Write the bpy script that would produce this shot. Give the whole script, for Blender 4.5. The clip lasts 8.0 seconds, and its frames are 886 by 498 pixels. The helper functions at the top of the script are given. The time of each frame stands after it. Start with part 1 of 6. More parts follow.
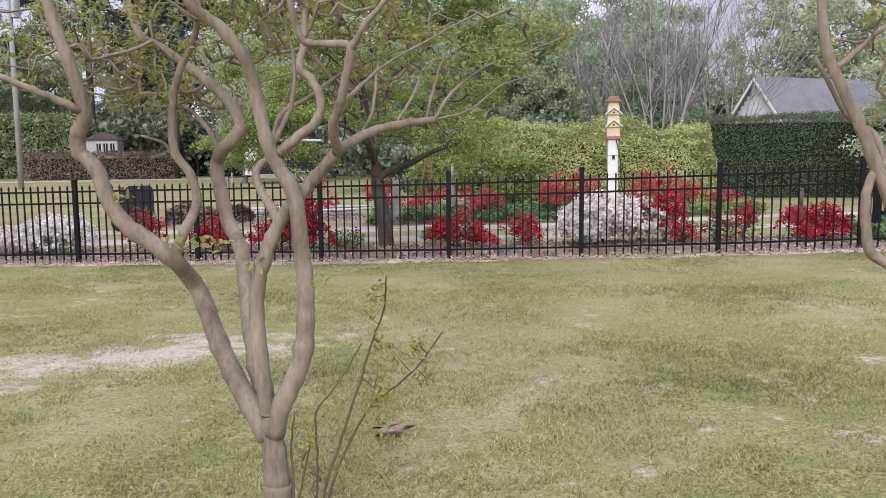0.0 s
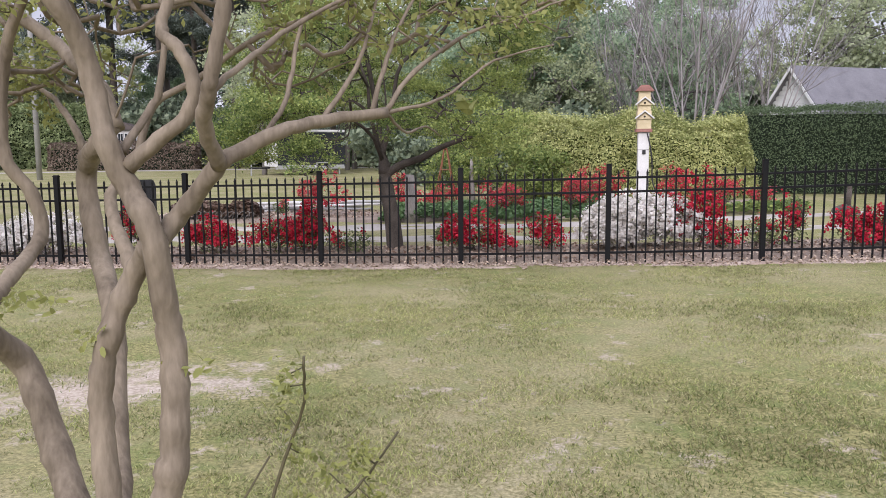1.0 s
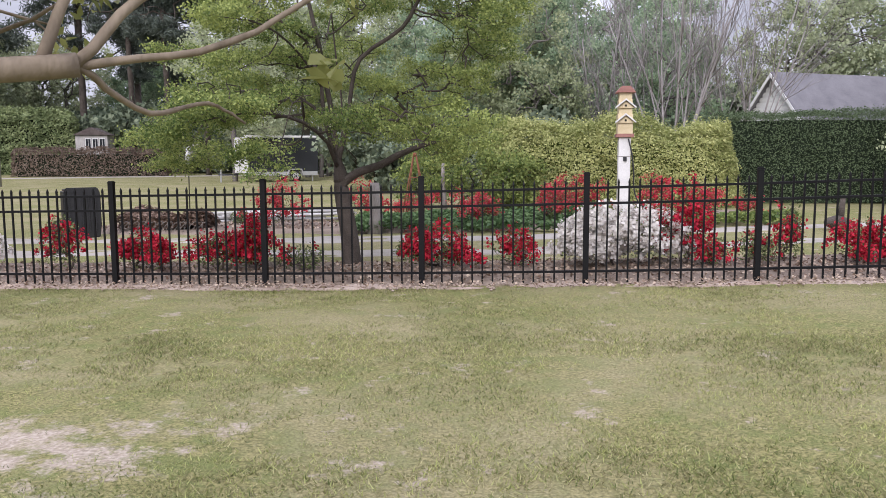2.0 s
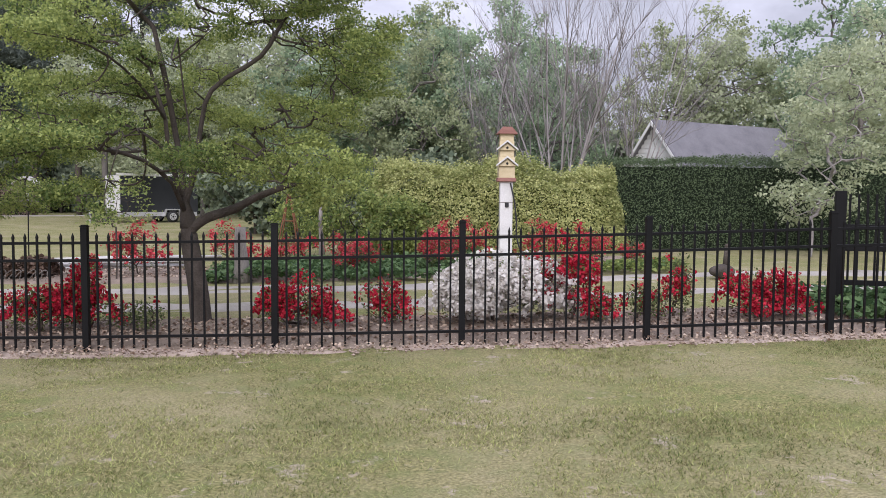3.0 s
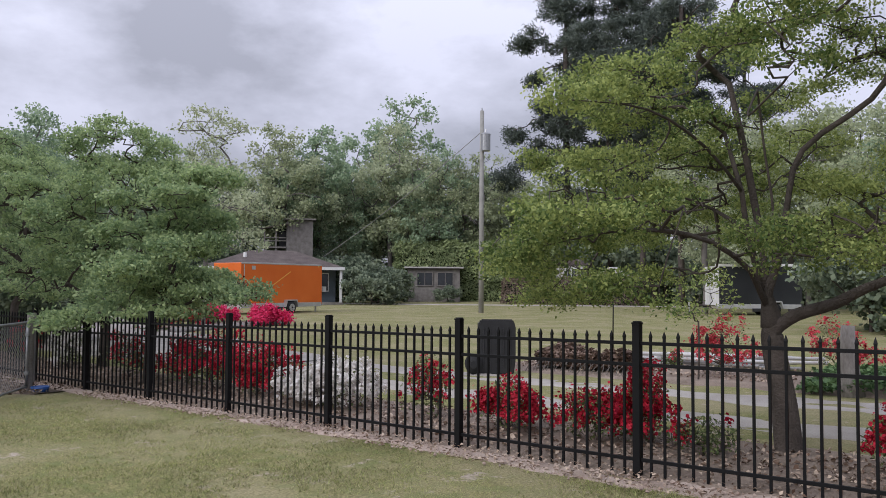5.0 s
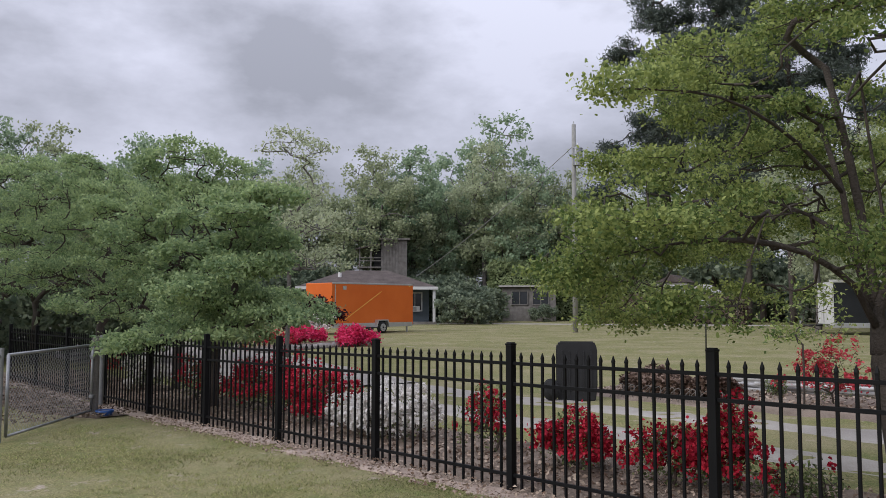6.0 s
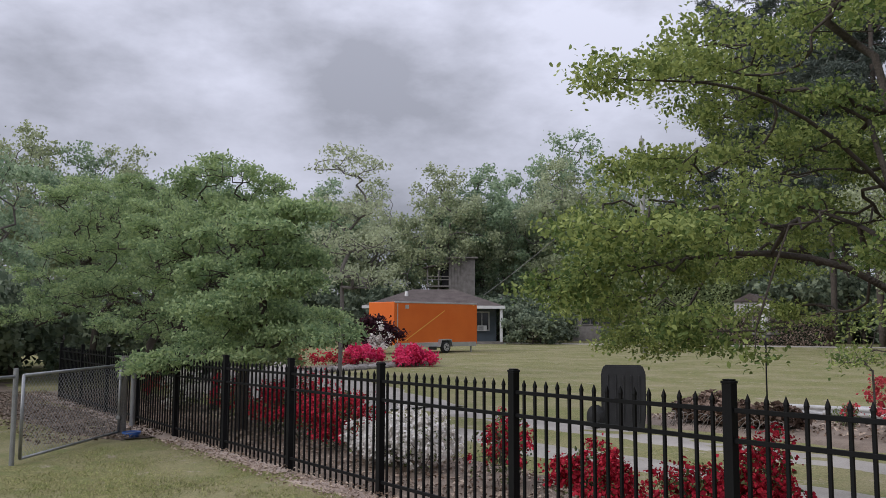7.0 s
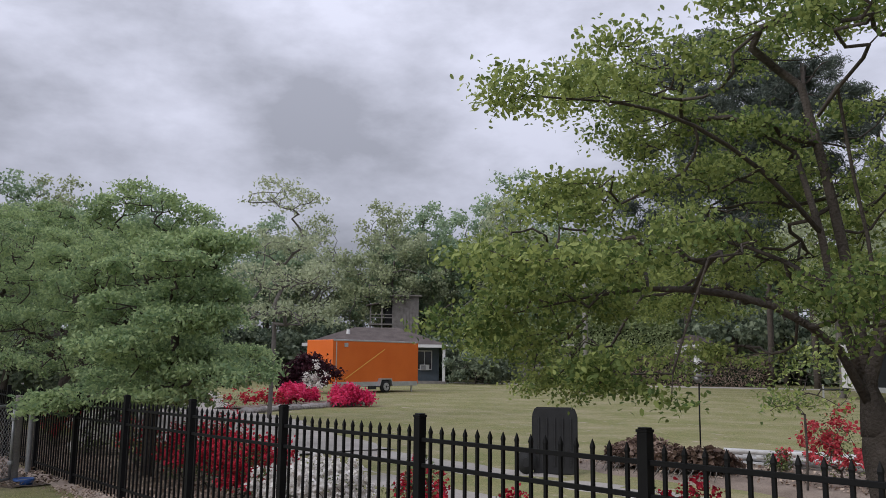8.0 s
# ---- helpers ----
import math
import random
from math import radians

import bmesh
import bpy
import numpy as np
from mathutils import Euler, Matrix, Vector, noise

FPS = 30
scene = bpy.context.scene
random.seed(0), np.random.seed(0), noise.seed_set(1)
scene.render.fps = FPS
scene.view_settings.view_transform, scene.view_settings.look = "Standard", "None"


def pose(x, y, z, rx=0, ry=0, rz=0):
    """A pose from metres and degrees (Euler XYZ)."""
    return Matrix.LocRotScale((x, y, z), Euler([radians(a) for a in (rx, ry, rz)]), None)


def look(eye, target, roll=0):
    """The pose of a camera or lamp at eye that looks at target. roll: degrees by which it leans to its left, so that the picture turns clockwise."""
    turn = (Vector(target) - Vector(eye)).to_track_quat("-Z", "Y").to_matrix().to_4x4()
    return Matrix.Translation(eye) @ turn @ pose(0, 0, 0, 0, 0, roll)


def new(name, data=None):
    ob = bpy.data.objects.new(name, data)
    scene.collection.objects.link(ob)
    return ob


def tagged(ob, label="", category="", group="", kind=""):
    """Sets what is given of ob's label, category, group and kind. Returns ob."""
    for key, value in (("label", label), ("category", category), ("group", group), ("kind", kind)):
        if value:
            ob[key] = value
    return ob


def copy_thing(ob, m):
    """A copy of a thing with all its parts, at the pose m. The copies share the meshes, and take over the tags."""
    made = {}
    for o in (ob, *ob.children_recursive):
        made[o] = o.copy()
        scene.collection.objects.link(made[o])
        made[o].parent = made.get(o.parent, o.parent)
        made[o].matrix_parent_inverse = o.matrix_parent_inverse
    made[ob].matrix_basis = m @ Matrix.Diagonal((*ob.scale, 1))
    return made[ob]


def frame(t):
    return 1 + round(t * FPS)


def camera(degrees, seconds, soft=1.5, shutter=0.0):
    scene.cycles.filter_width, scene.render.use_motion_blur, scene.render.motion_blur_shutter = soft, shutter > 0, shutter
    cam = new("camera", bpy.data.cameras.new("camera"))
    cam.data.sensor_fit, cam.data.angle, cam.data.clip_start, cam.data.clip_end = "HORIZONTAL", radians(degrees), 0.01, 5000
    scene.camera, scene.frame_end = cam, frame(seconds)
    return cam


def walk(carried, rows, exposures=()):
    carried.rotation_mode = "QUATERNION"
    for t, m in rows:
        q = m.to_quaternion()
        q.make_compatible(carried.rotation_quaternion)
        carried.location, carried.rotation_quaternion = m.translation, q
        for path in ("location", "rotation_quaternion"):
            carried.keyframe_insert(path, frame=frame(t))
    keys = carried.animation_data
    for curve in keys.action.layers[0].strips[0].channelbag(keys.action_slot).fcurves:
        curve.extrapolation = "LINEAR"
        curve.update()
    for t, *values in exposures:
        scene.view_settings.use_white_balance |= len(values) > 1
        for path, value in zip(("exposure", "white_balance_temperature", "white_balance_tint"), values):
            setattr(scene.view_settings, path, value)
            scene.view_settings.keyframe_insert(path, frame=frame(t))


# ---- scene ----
# ---------------------------------------------------------------- camera
cam = camera(57.8, 8.0, soft=0.8)
ROWS = [
    (0.0, 2.993, 1.061, 1.512, 5.93, -6.41, 0.54),
    (0.5, 3.036, 1.580, 1.540, 6.47, -7.38, 0.44),
    (1.0, 3.060, 2.169, 1.570, 7.76, -7.06, 0.38),
    (2.5, 3.263, 3.896, 1.558, 2.90, -5.73, -0.13),
    (3.0, 3.387, 4.455, 1.598, -1.24, -3.64, -0.43),
    (3.5, 3.400, 4.966, 1.589, 5.76, -1.61, -0.56),
    (4.0, 3.292, 5.473, 1.612, 15.62, -0.54, -0.72),
    (4.5, 3.188, 5.926, 1.601, 33.34, 0.34, -0.41),
    (5.0, 3.038, 6.400, 1.590, 40.05, 2.60, -0.33),
    (6.5, 2.797, 7.797, 1.621, 50.42, 4.32, -0.01),
    (7.0, 2.778, 8.241, 1.630, 52.55, 5.27, -0.19),
    (7.5, 2.623, 8.594, 1.607, 52.64, 6.31, -0.53),
    (8.0, 2.577, 8.802, 1.638, 48.75, 8.04, -0.62),
]
EXPOSURE = [(0.0, 0.69, 6200, 17), (2.5, 0.6, 6200, 17), (3.0, 0.49, 6180, 17), (3.5, 0.31, 6150, 16), (4.5, 0.25, 6130, 15), (5.0, 0.14, 6130, 14), (6.5, -0.05, 6200, 12), (8.0, -0.1, 6200, 12)]
walk(cam, [(t, pose(x, y, z, 90 + pitch, roll, yaw)) for t, x, y, z, yaw, pitch, roll in ROWS], EXPOSURE)

# ---------------------------------------------------------------- sky and sun
SUN_UP, SUN_TURN = radians(33), radians(190)
world = bpy.data.worlds.new("cloudy_sky")
scene.world = world
world.use_nodes = True
wn, wl = world.node_tree.nodes, world.node_tree.links
wn.clear()
w_out = wn.new("ShaderNodeOutputWorld")
w_bg = wn.new("ShaderNodeBackground")
w_sky = wn.new("ShaderNodeTexSky")
w_sky.sky_type, w_sky.sun_disc, w_sky.sun_elevation, w_sky.sun_rotation = "NISHITA", False, SUN_UP, SUN_TURN
w_dim = wn.new("ShaderNodeMix")
w_dim.data_type, w_dim.blend_type = "RGBA", "MULTIPLY"
w_dim.inputs["Factor"].default_value = 1.0
w_dim.inputs["B"].default_value = (0.1, 0.1, 0.1, 1)
w_tc = wn.new("ShaderNodeTexCoord")
w_map = wn.new("ShaderNodeMapping")
w_map.inputs["Scale"].default_value = (1.6, 1.6, 3.4)
w_map.inputs["Location"].default_value = (0.35, 0.1, 0.2)
w_map.inputs["Rotation"].default_value = (0, 0, radians(9.5))
w_n = wn.new("ShaderNodeTexNoise")
w_n.inputs["Scale"].default_value, w_n.inputs["Detail"].default_value, w_n.inputs["Roughness"].default_value = 1.7, 7.0, 0.56
w_ramp = wn.new("ShaderNodeValToRGB")
w_ramp.color_ramp.elements[0].position, w_ramp.color_ramp.elements[0].color = 0.38, (0.41, 0.415, 0.465, 1)
w_ramp.color_ramp.elements[1].position, w_ramp.color_ramp.elements[1].color = 0.60, (0.76, 0.765, 0.865, 1)
w_mix = wn.new("ShaderNodeMix")
w_mix.data_type = "RGBA"
w_mix.inputs["Factor"].default_value = 0.93
wl.new(w_sky.outputs["Color"], w_dim.inputs["A"])
wl.new(w_tc.outputs["Generated"], w_map.inputs["Vector"])
wl.new(w_map.outputs["Vector"], w_n.inputs["Vector"])
wl.new(w_n.outputs["Fac"], w_ramp.inputs["Fac"])
wl.new(w_dim.outputs["Result"], w_mix.inputs["A"])
wl.new(w_ramp.outputs["Color"], w_mix.inputs["B"])
# an overcast sky is three times as bright overhead as at the horizon
w_sep = wn.new("ShaderNodeSeparateXYZ")
w_up = wn.new("ShaderNodeMath")
w_up.operation = "MAXIMUM"
w_up.inputs[1].default_value = 0.0
w_grad = wn.new("ShaderNodeMath")
w_grad.operation = "MULTIPLY_ADD"
w_grad.inputs[1].default_value, w_grad.inputs[2].default_value = 1.32, 0.66
w_fall = wn.new("ShaderNodeVectorMath")
w_fall.operation = "SCALE"
wl.new(w_tc.outputs["Generated"], w_sep.inputs["Vector"])
wl.new(w_sep.outputs["Z"], w_up.inputs[0])
wl.new(w_up.outputs[0], w_grad.inputs[0])
wl.new(w_mix.outputs["Result"], w_fall.inputs["Vector"])
wl.new(w_grad.outputs[0], w_fall.inputs["Scale"])
wl.new(w_fall.outputs["Vector"], w_bg.inputs["Color"])
w_bg.inputs["Strength"].default_value = 1.0
wl.new(w_bg.outputs["Background"], w_out.inputs["Surface"])

sun = new("sun", bpy.data.lights.new("sun", "SUN"))
sun.data.energy, sun.data.angle, sun.data.color = 1.7, radians(35), (1.0, 0.97, 0.93)
sun.matrix_world = look((-6, -34, 22), (0, 0, 0))


# ---------------------------------------------------------------- materials
def material(name, low, high, rough=0.8, scale=6.0, fine=60.0, bump=0.3, metal=0.0, dist=0.01, through_light=0.0, island=0.0, per_object=0.0, spec=0.5, streak=1.0):
    """Two colours mixed by a coarse and a fine noise, with relief; island and per_object vary pieces one from another."""
    m = bpy.data.materials.new(name)
    m.use_nodes = True
    n, l = m.node_tree.nodes, m.node_tree.links
    n.clear()
    out = n.new("ShaderNodeOutputMaterial")
    b = n.new("ShaderNodeBsdfPrincipled")
    tc = n.new("ShaderNodeTexCoord")
    n1, n2 = n.new("ShaderNodeTexNoise"), n.new("ShaderNodeTexNoise")
    n1.inputs["Scale"].default_value, n2.inputs["Scale"].default_value = scale, fine
    n1.inputs["Detail"].default_value, n2.inputs["Detail"].default_value = 3, 3
    mp = n.new("ShaderNodeMapping")
    mp.inputs["Scale"].default_value = (1, 1, streak)
    l.new(tc.outputs["Object"], mp.inputs["Vector"])
    l.new(mp.outputs["Vector"], n1.inputs["Vector"])
    l.new(mp.outputs["Vector"], n2.inputs["Vector"])
    mixf = n.new("ShaderNodeMath")
    mixf.operation = "MULTIPLY_ADD"
    mixf.inputs[1].default_value = 1.5
    l.new(n1.outputs["Fac"], mixf.inputs[0])
    half = n.new("ShaderNodeMath")
    half.operation = "MULTIPLY_ADD"
    half.inputs[1].default_value, half.inputs[2].default_value = 0.9, -0.7
    l.new(n2.outputs["Fac"], half.inputs[0])
    l.new(half.outputs[0], mixf.inputs[2])
    fac = mixf.outputs[0]
    if island or per_object:
        add = n.new("ShaderNodeMath")
        add.operation = "MULTIPLY_ADD"
        if island:
            src, amount = n.new("ShaderNodeNewGeometry").outputs["Random Per Island"], island
        else:
            src, amount = n.new("ShaderNodeObjectInfo").outputs["Random"], per_object
        sub = n.new("ShaderNodeMath")
        sub.operation = "SUBTRACT"
        sub.inputs[1].default_value = 0.5
        l.new(src, sub.inputs[0])
        l.new(sub.outputs[0], add.inputs[0])
        add.inputs[1].default_value = 2 * amount
        l.new(fac, add.inputs[2])
        fac = add.outputs[0]
    clampn = n.new("ShaderNodeClamp")
    l.new(fac, clampn.inputs["Value"])
    mix = n.new("ShaderNodeMix")
    mix.data_type = "RGBA"
    mix.inputs["A"].default_value, mix.inputs["B"].default_value = (*low, 1), (*high, 1)
    l.new(clampn.outputs[0], mix.inputs["Factor"])
    l.new(mix.outputs["Result"], b.inputs["Base Color"])
    b.inputs["Roughness"].default_value, b.inputs["Metallic"].default_value = rough, metal
    b.inputs["Specular IOR Level"].default_value = spec
    if bump:
        bp = n.new("ShaderNodeBump")
        bp.inputs["Strength"].default_value, bp.inputs["Distance"].default_value = bump, dist
        l.new(n2.outputs["Fac"], bp.inputs["Height"])
        l.new(bp.outputs["Normal"], b.inputs["Normal"])
    if through_light:
        tr, ms = n.new("ShaderNodeBsdfTranslucent"), n.new("ShaderNodeMixShader")
        l.new(mix.outputs["Result"], tr.inputs["Color"])
        ms.inputs["Fac"].default_value = through_light
        l.new(b.outputs[0], ms.inputs[1])
        l.new(tr.outputs[0], ms.inputs[2])
        l.new(ms.outputs[0], out.inputs["Surface"])
    else:
        l.new(b.outputs[0], out.inputs["Surface"])
    return m


def leafy(name, low, high, t=0.35, rough=0.6, spec=0.2):
    return material(name, low, high, rough=rough, scale=0.6, fine=9.0, bump=0, through_light=t, island=0.5, spec=spec)


M_ALU = material("black_aluminium", (0.005, 0.005, 0.0055), (0.010, 0.010, 0.0105), rough=0.55, scale=3, fine=150, bump=0.05, spec=0.14)
M_SAND = material("pale_sand", (0.27, 0.195, 0.15), (0.51, 0.42, 0.355), rough=0.95, scale=2.2, fine=70, bump=0.6)
M_MULCH = material("leaf_mulch", (0.125, 0.09, 0.065), (0.33, 0.262, 0.205), rough=0.95, scale=2.2, fine=45, bump=0.9, dist=0.03)
# brown soil and litter by the gate, darkened to hold the tree shade
M_SOIL = material("brown_soil_with_shade", (0.07, 0.05, 0.036), (0.20, 0.155, 0.115), rough=0.95, scale=1.6, fine=40, bump=0.9, dist=0.03)
M_SHADE_LITTER = material("brown_leaves_with_shade", (0.08, 0.05, 0.032), (0.30, 0.23, 0.17), rough=0.9, scale=2, fine=20, bump=0, island=0.6)
M_GRAVEL = material("grey_gravel", (0.24, 0.215, 0.185), (0.45, 0.415, 0.37), rough=0.95, scale=1.3, fine=55, bump=0.8, dist=0.02)
M_LITTER = material("dead_leaves", (0.14, 0.085, 0.055), (0.48, 0.38, 0.29), rough=0.9, scale=2, fine=20, bump=0, island=0.6)
M_BARK_CRAPE = material("smooth_tan_bark", (0.10, 0.076, 0.050), (0.31, 0.25, 0.182), rough=0.8, scale=11, fine=70, bump=0.6, dist=0.006, streak=0.3)
M_BARK_DARK = material("dark_bark", (0.035, 0.028, 0.022), (0.11, 0.09, 0.075), rough=0.95, scale=5, fine=50, bump=0.9, dist=0.02)
M_BARK_GREY = material("grey_bark", (0.10, 0.09, 0.08), (0.20, 0.18, 0.165), rough=0.95, scale=2, fine=20, bump=0.6, dist=0.02)
M_BARK_PALE = material("pale_bark", (0.20, 0.18, 0.175), (0.36, 0.335, 0.325), rough=0.9, scale=3, fine=25, bump=0.3)
M_SPROUT = material("young_brown_shoots", (0.05, 0.045, 0.02), (0.12, 0.10, 0.05), rough=0.7, scale=8, fine=60, bump=0.1)
M_LEAF_CRAPE = leafy("crape_leaves", (0.19, 0.21, 0.07), (0.42, 0.43, 0.15), 0.45)
M_LEAF_DOG = leafy("dogwood_leaves", (0.105, 0.165, 0.05), (0.42, 0.475, 0.155), 0.42)
# lighter copy of the dogwood leaf colour, with lens haze put into it
M_LEAF_DOG2 = leafy("hazed_dogwood_leaves", (0.19, 0.28, 0.14), (0.48, 0.58, 0.28), 0.48)
# three far leaf colours, paled and greyed so that haze sits in them
M_LEAF_FAR = leafy("hazed_wood_leaves", (0.21, 0.30, 0.19), (0.46, 0.56, 0.36), 0.48)
M_LEAF_FAR2 = leafy("hazed_spring_leaves", (0.33, 0.38, 0.24), (0.58, 0.62, 0.4), 0.48)
M_LEAF_OLIVE = leafy("hazed_olive_leaves", (0.24, 0.285, 0.165), (0.50, 0.54, 0.32), 0.48)
M_LEAF_DARK = leafy("evergreen_leaves", (0.12, 0.16, 0.11), (0.29, 0.335, 0.22), 0.35)
M_TALL_HEDGE = leafy("clipped_hedge_leaves", (0.17, 0.225, 0.10), (0.41, 0.47, 0.23), 0.3)
M_BROWN_HEDGE = leafy("brown_hedge_leaves", (0.12, 0.085, 0.065), (0.27, 0.21, 0.16), 0.2)
M_NEEDLE = leafy("pine_needles", (0.075, 0.095, 0.08), (0.175, 0.205, 0.165), 0.3)
M_HEDGE = leafy("dark_hedge_leaves", (0.095, 0.13, 0.07), (0.125, 0.165, 0.088), 0.2, 0.85, 0.08)
# solid hedge cores: shade between the leaves is put into their dark colours
M_HEDGE_IN = material("hedge_shade_core", (0.006, 0.012, 0.005), (0.018, 0.03, 0.012), rough=1, scale=4, fine=14, bump=0.8, dist=0.05)
M_VARIEG = leafy("variegated_leaves", (0.24, 0.28, 0.09), (0.64, 0.64, 0.29), 0.4)
M_VARIEG_IN = material("variegated_shade_core", (0.03, 0.045, 0.012), (0.09, 0.11, 0.03), rough=1, scale=4, fine=14, bump=0.8, dist=0.05)
M_AZ_LEAF = leafy("azalea_leaves", (0.07, 0.1, 0.04), (0.24, 0.28, 0.11), 0.3)
M_AZ_TWIG = material("azalea_twigs", (0.05, 0.038, 0.03), (0.13, 0.10, 0.08), rough=0.9, scale=6, fine=50)
M_RED = leafy("red_blossom", (0.3, 0.008, 0.026), (0.66, 0.04, 0.07), 0.25)
M_CORAL = leafy("coral_blossom", (0.4, 0.035, 0.05), (0.72, 0.11, 0.13), 0.3)
M_WHITE_FL = leafy("white_blossom", (0.70, 0.66, 0.61), (0.88, 0.85, 0.81), 0.4)
M_PINK = leafy("magenta_blossom", (0.62, 0.02, 0.10), (0.85, 0.08, 0.22), 0.3)
M_IVY = leafy("ivy_leaves", (0.055, 0.11, 0.045), (0.16, 0.25, 0.1), 0.3)
M_PURPLE = leafy("purple_leaves", (0.018, 0.006, 0.010), (0.07, 0.018, 0.028), 0.2)
M_GRASS = leafy("grass_blades", (0.16, 0.15, 0.065), (0.52, 0.48, 0.255), 0.35)
M_GRASS_GREEN = leafy("green_grass_blades", (0.10, 0.13, 0.04), (0.47, 0.49, 0.19), 0.35)
M_WHITE_PAINT = material("worn_white_paint", (0.52, 0.51, 0.49), (0.78, 0.77, 0.75), rough=0.6, scale=4, fine=60, bump=0.15)
M_YELLOW = material("pale_yellow_paint", (0.50, 0.40, 0.23), (0.66, 0.56, 0.37), rough=0.6, scale=8, fine=90, bump=0.15)
M_REDROOF = material("faded_red_paint", (0.22, 0.09, 0.075), (0.38, 0.19, 0.155), rough=0.7, scale=9, fine=90, bump=0.2)
# solid near-black fill: the shade inside openings, given as a colour
M_DARKHOLE = material("opening_shade", (0.01, 0.01, 0.01), (0.02, 0.02, 0.02), rough=0.9)
M_RUST = material("rusty_iron", (0.10, 0.035, 0.018), (0.26, 0.10, 0.05), rough=0.9, scale=10, fine=90, bump=0.4)
M_WEATHERED = material("weathered_grey_wood", (0.10, 0.09, 0.08), (0.26, 0.24, 0.22), rough=0.9, scale=3, fine=40, bump=0.4)
M_PALEWOOD = material("bleached_wood", (0.30, 0.28, 0.26), (0.50, 0.48, 0.45), rough=0.9, scale=3, fine=40, bump=0.4)
M_OLDPOST = material("silvered_post_wood", (0.13, 0.115, 0.1), (0.36, 0.33, 0.30), rough=0.95, scale=5, fine=45, bump=0.7, dist=0.015, streak=0.3)
M_POLE = material("creosoted_pole_wood", (0.2, 0.195, 0.18), (0.35, 0.345, 0.32), rough=0.9, scale=2, fine=30, bump=0.4)
M_GALV = material("galvanised_steel", (0.22, 0.225, 0.23), (0.38, 0.385, 0.39), rough=0.45, scale=8, fine=80, bump=0.1, metal=0.7)
M_WIRE = material("dull_zinc_wire", (0.20, 0.20, 0.20), (0.34, 0.34, 0.34), rough=0.6, scale=8, fine=80, bump=0)
M_BLACKPLASTIC = material("black_plastic", (0.008, 0.008, 0.009), (0.025, 0.025, 0.027), rough=0.5, scale=6, fine=90, bump=0.15)
M_RUBBER = material("tyre_rubber", (0.012, 0.012, 0.012), (0.03, 0.03, 0.03), rough=0.85, scale=6, fine=90)
M_ORANGE = material("orange_sheet_metal", (0.60, 0.112, 0.012), (0.72, 0.165, 0.025), rough=0.4, scale=0.7, fine=25, bump=0.04)
M_TAPE = material("yellow_stripe", (0.72, 0.42, 0.08), (0.82, 0.52, 0.12), rough=0.5)
M_SILVER = material("silver_trim", (0.42, 0.42, 0.42), (0.60, 0.60, 0.60), rough=0.4, metal=0.5, scale=3, fine=50, bump=0.05)
M_BLACKSHEET = material("black_sheet_metal", (0.010, 0.011, 0.013), (0.028, 0.030, 0.034), rough=0.35, scale=0.8, fine=25, bump=0.04)
M_SHINGLE = material("brown_shingles", (0.055, 0.042, 0.038), (0.13, 0.105, 0.095), rough=0.95, scale=1.5, fine=12, bump=0.6, dist=0.02)
M_SHINGLE_GREY = material("grey_shingles", (0.13, 0.125, 0.14), (0.20, 0.195, 0.21), rough=0.95, scale=1.5, fine=12, bump=0.6, dist=0.02)
M_SIDING = material("slate_blue_siding", (0.055, 0.075, 0.09), (0.11, 0.135, 0.155), rough=0.7, scale=1, fine=20, bump=0.1)
M_SIDING_WHITE = material("white_siding", (0.50, 0.50, 0.50), (0.69, 0.69, 0.68), rough=0.65, scale=1, fine=20, bump=0.1)
M_GLASS_DARK = material("dark_window_glass", (0.02, 0.022, 0.025), (0.04, 0.044, 0.05), rough=0.08, scale=0.5, fine=4, bump=0)
M_CARPAINT = material("white_car_paint", (0.68, 0.69, 0.70), (0.78, 0.79, 0.80), rough=0.25, scale=0.6, fine=20, bump=0)
M_STONE = material("grey_field_stone", (0.15, 0.135, 0.125), (0.36, 0.33, 0.31), rough=0.9, scale=4, fine=35, bump=0.6, per_object=0.3)
M_BLUE = material("blue_plastic", (0.01, 0.05, 0.2), (0.03, 0.11, 0.34), rough=0.4, scale=8, fine=60, bump=0.05)
M_PIPE = material("pale_plastic_pipe", (0.36, 0.35, 0.34), (0.60, 0.59, 0.57), rough=0.5, per_object=0.3)
M_BRUSH = leafy("dry_brush", (0.12, 0.08, 0.06), (0.30, 0.215, 0.165), 0.2)


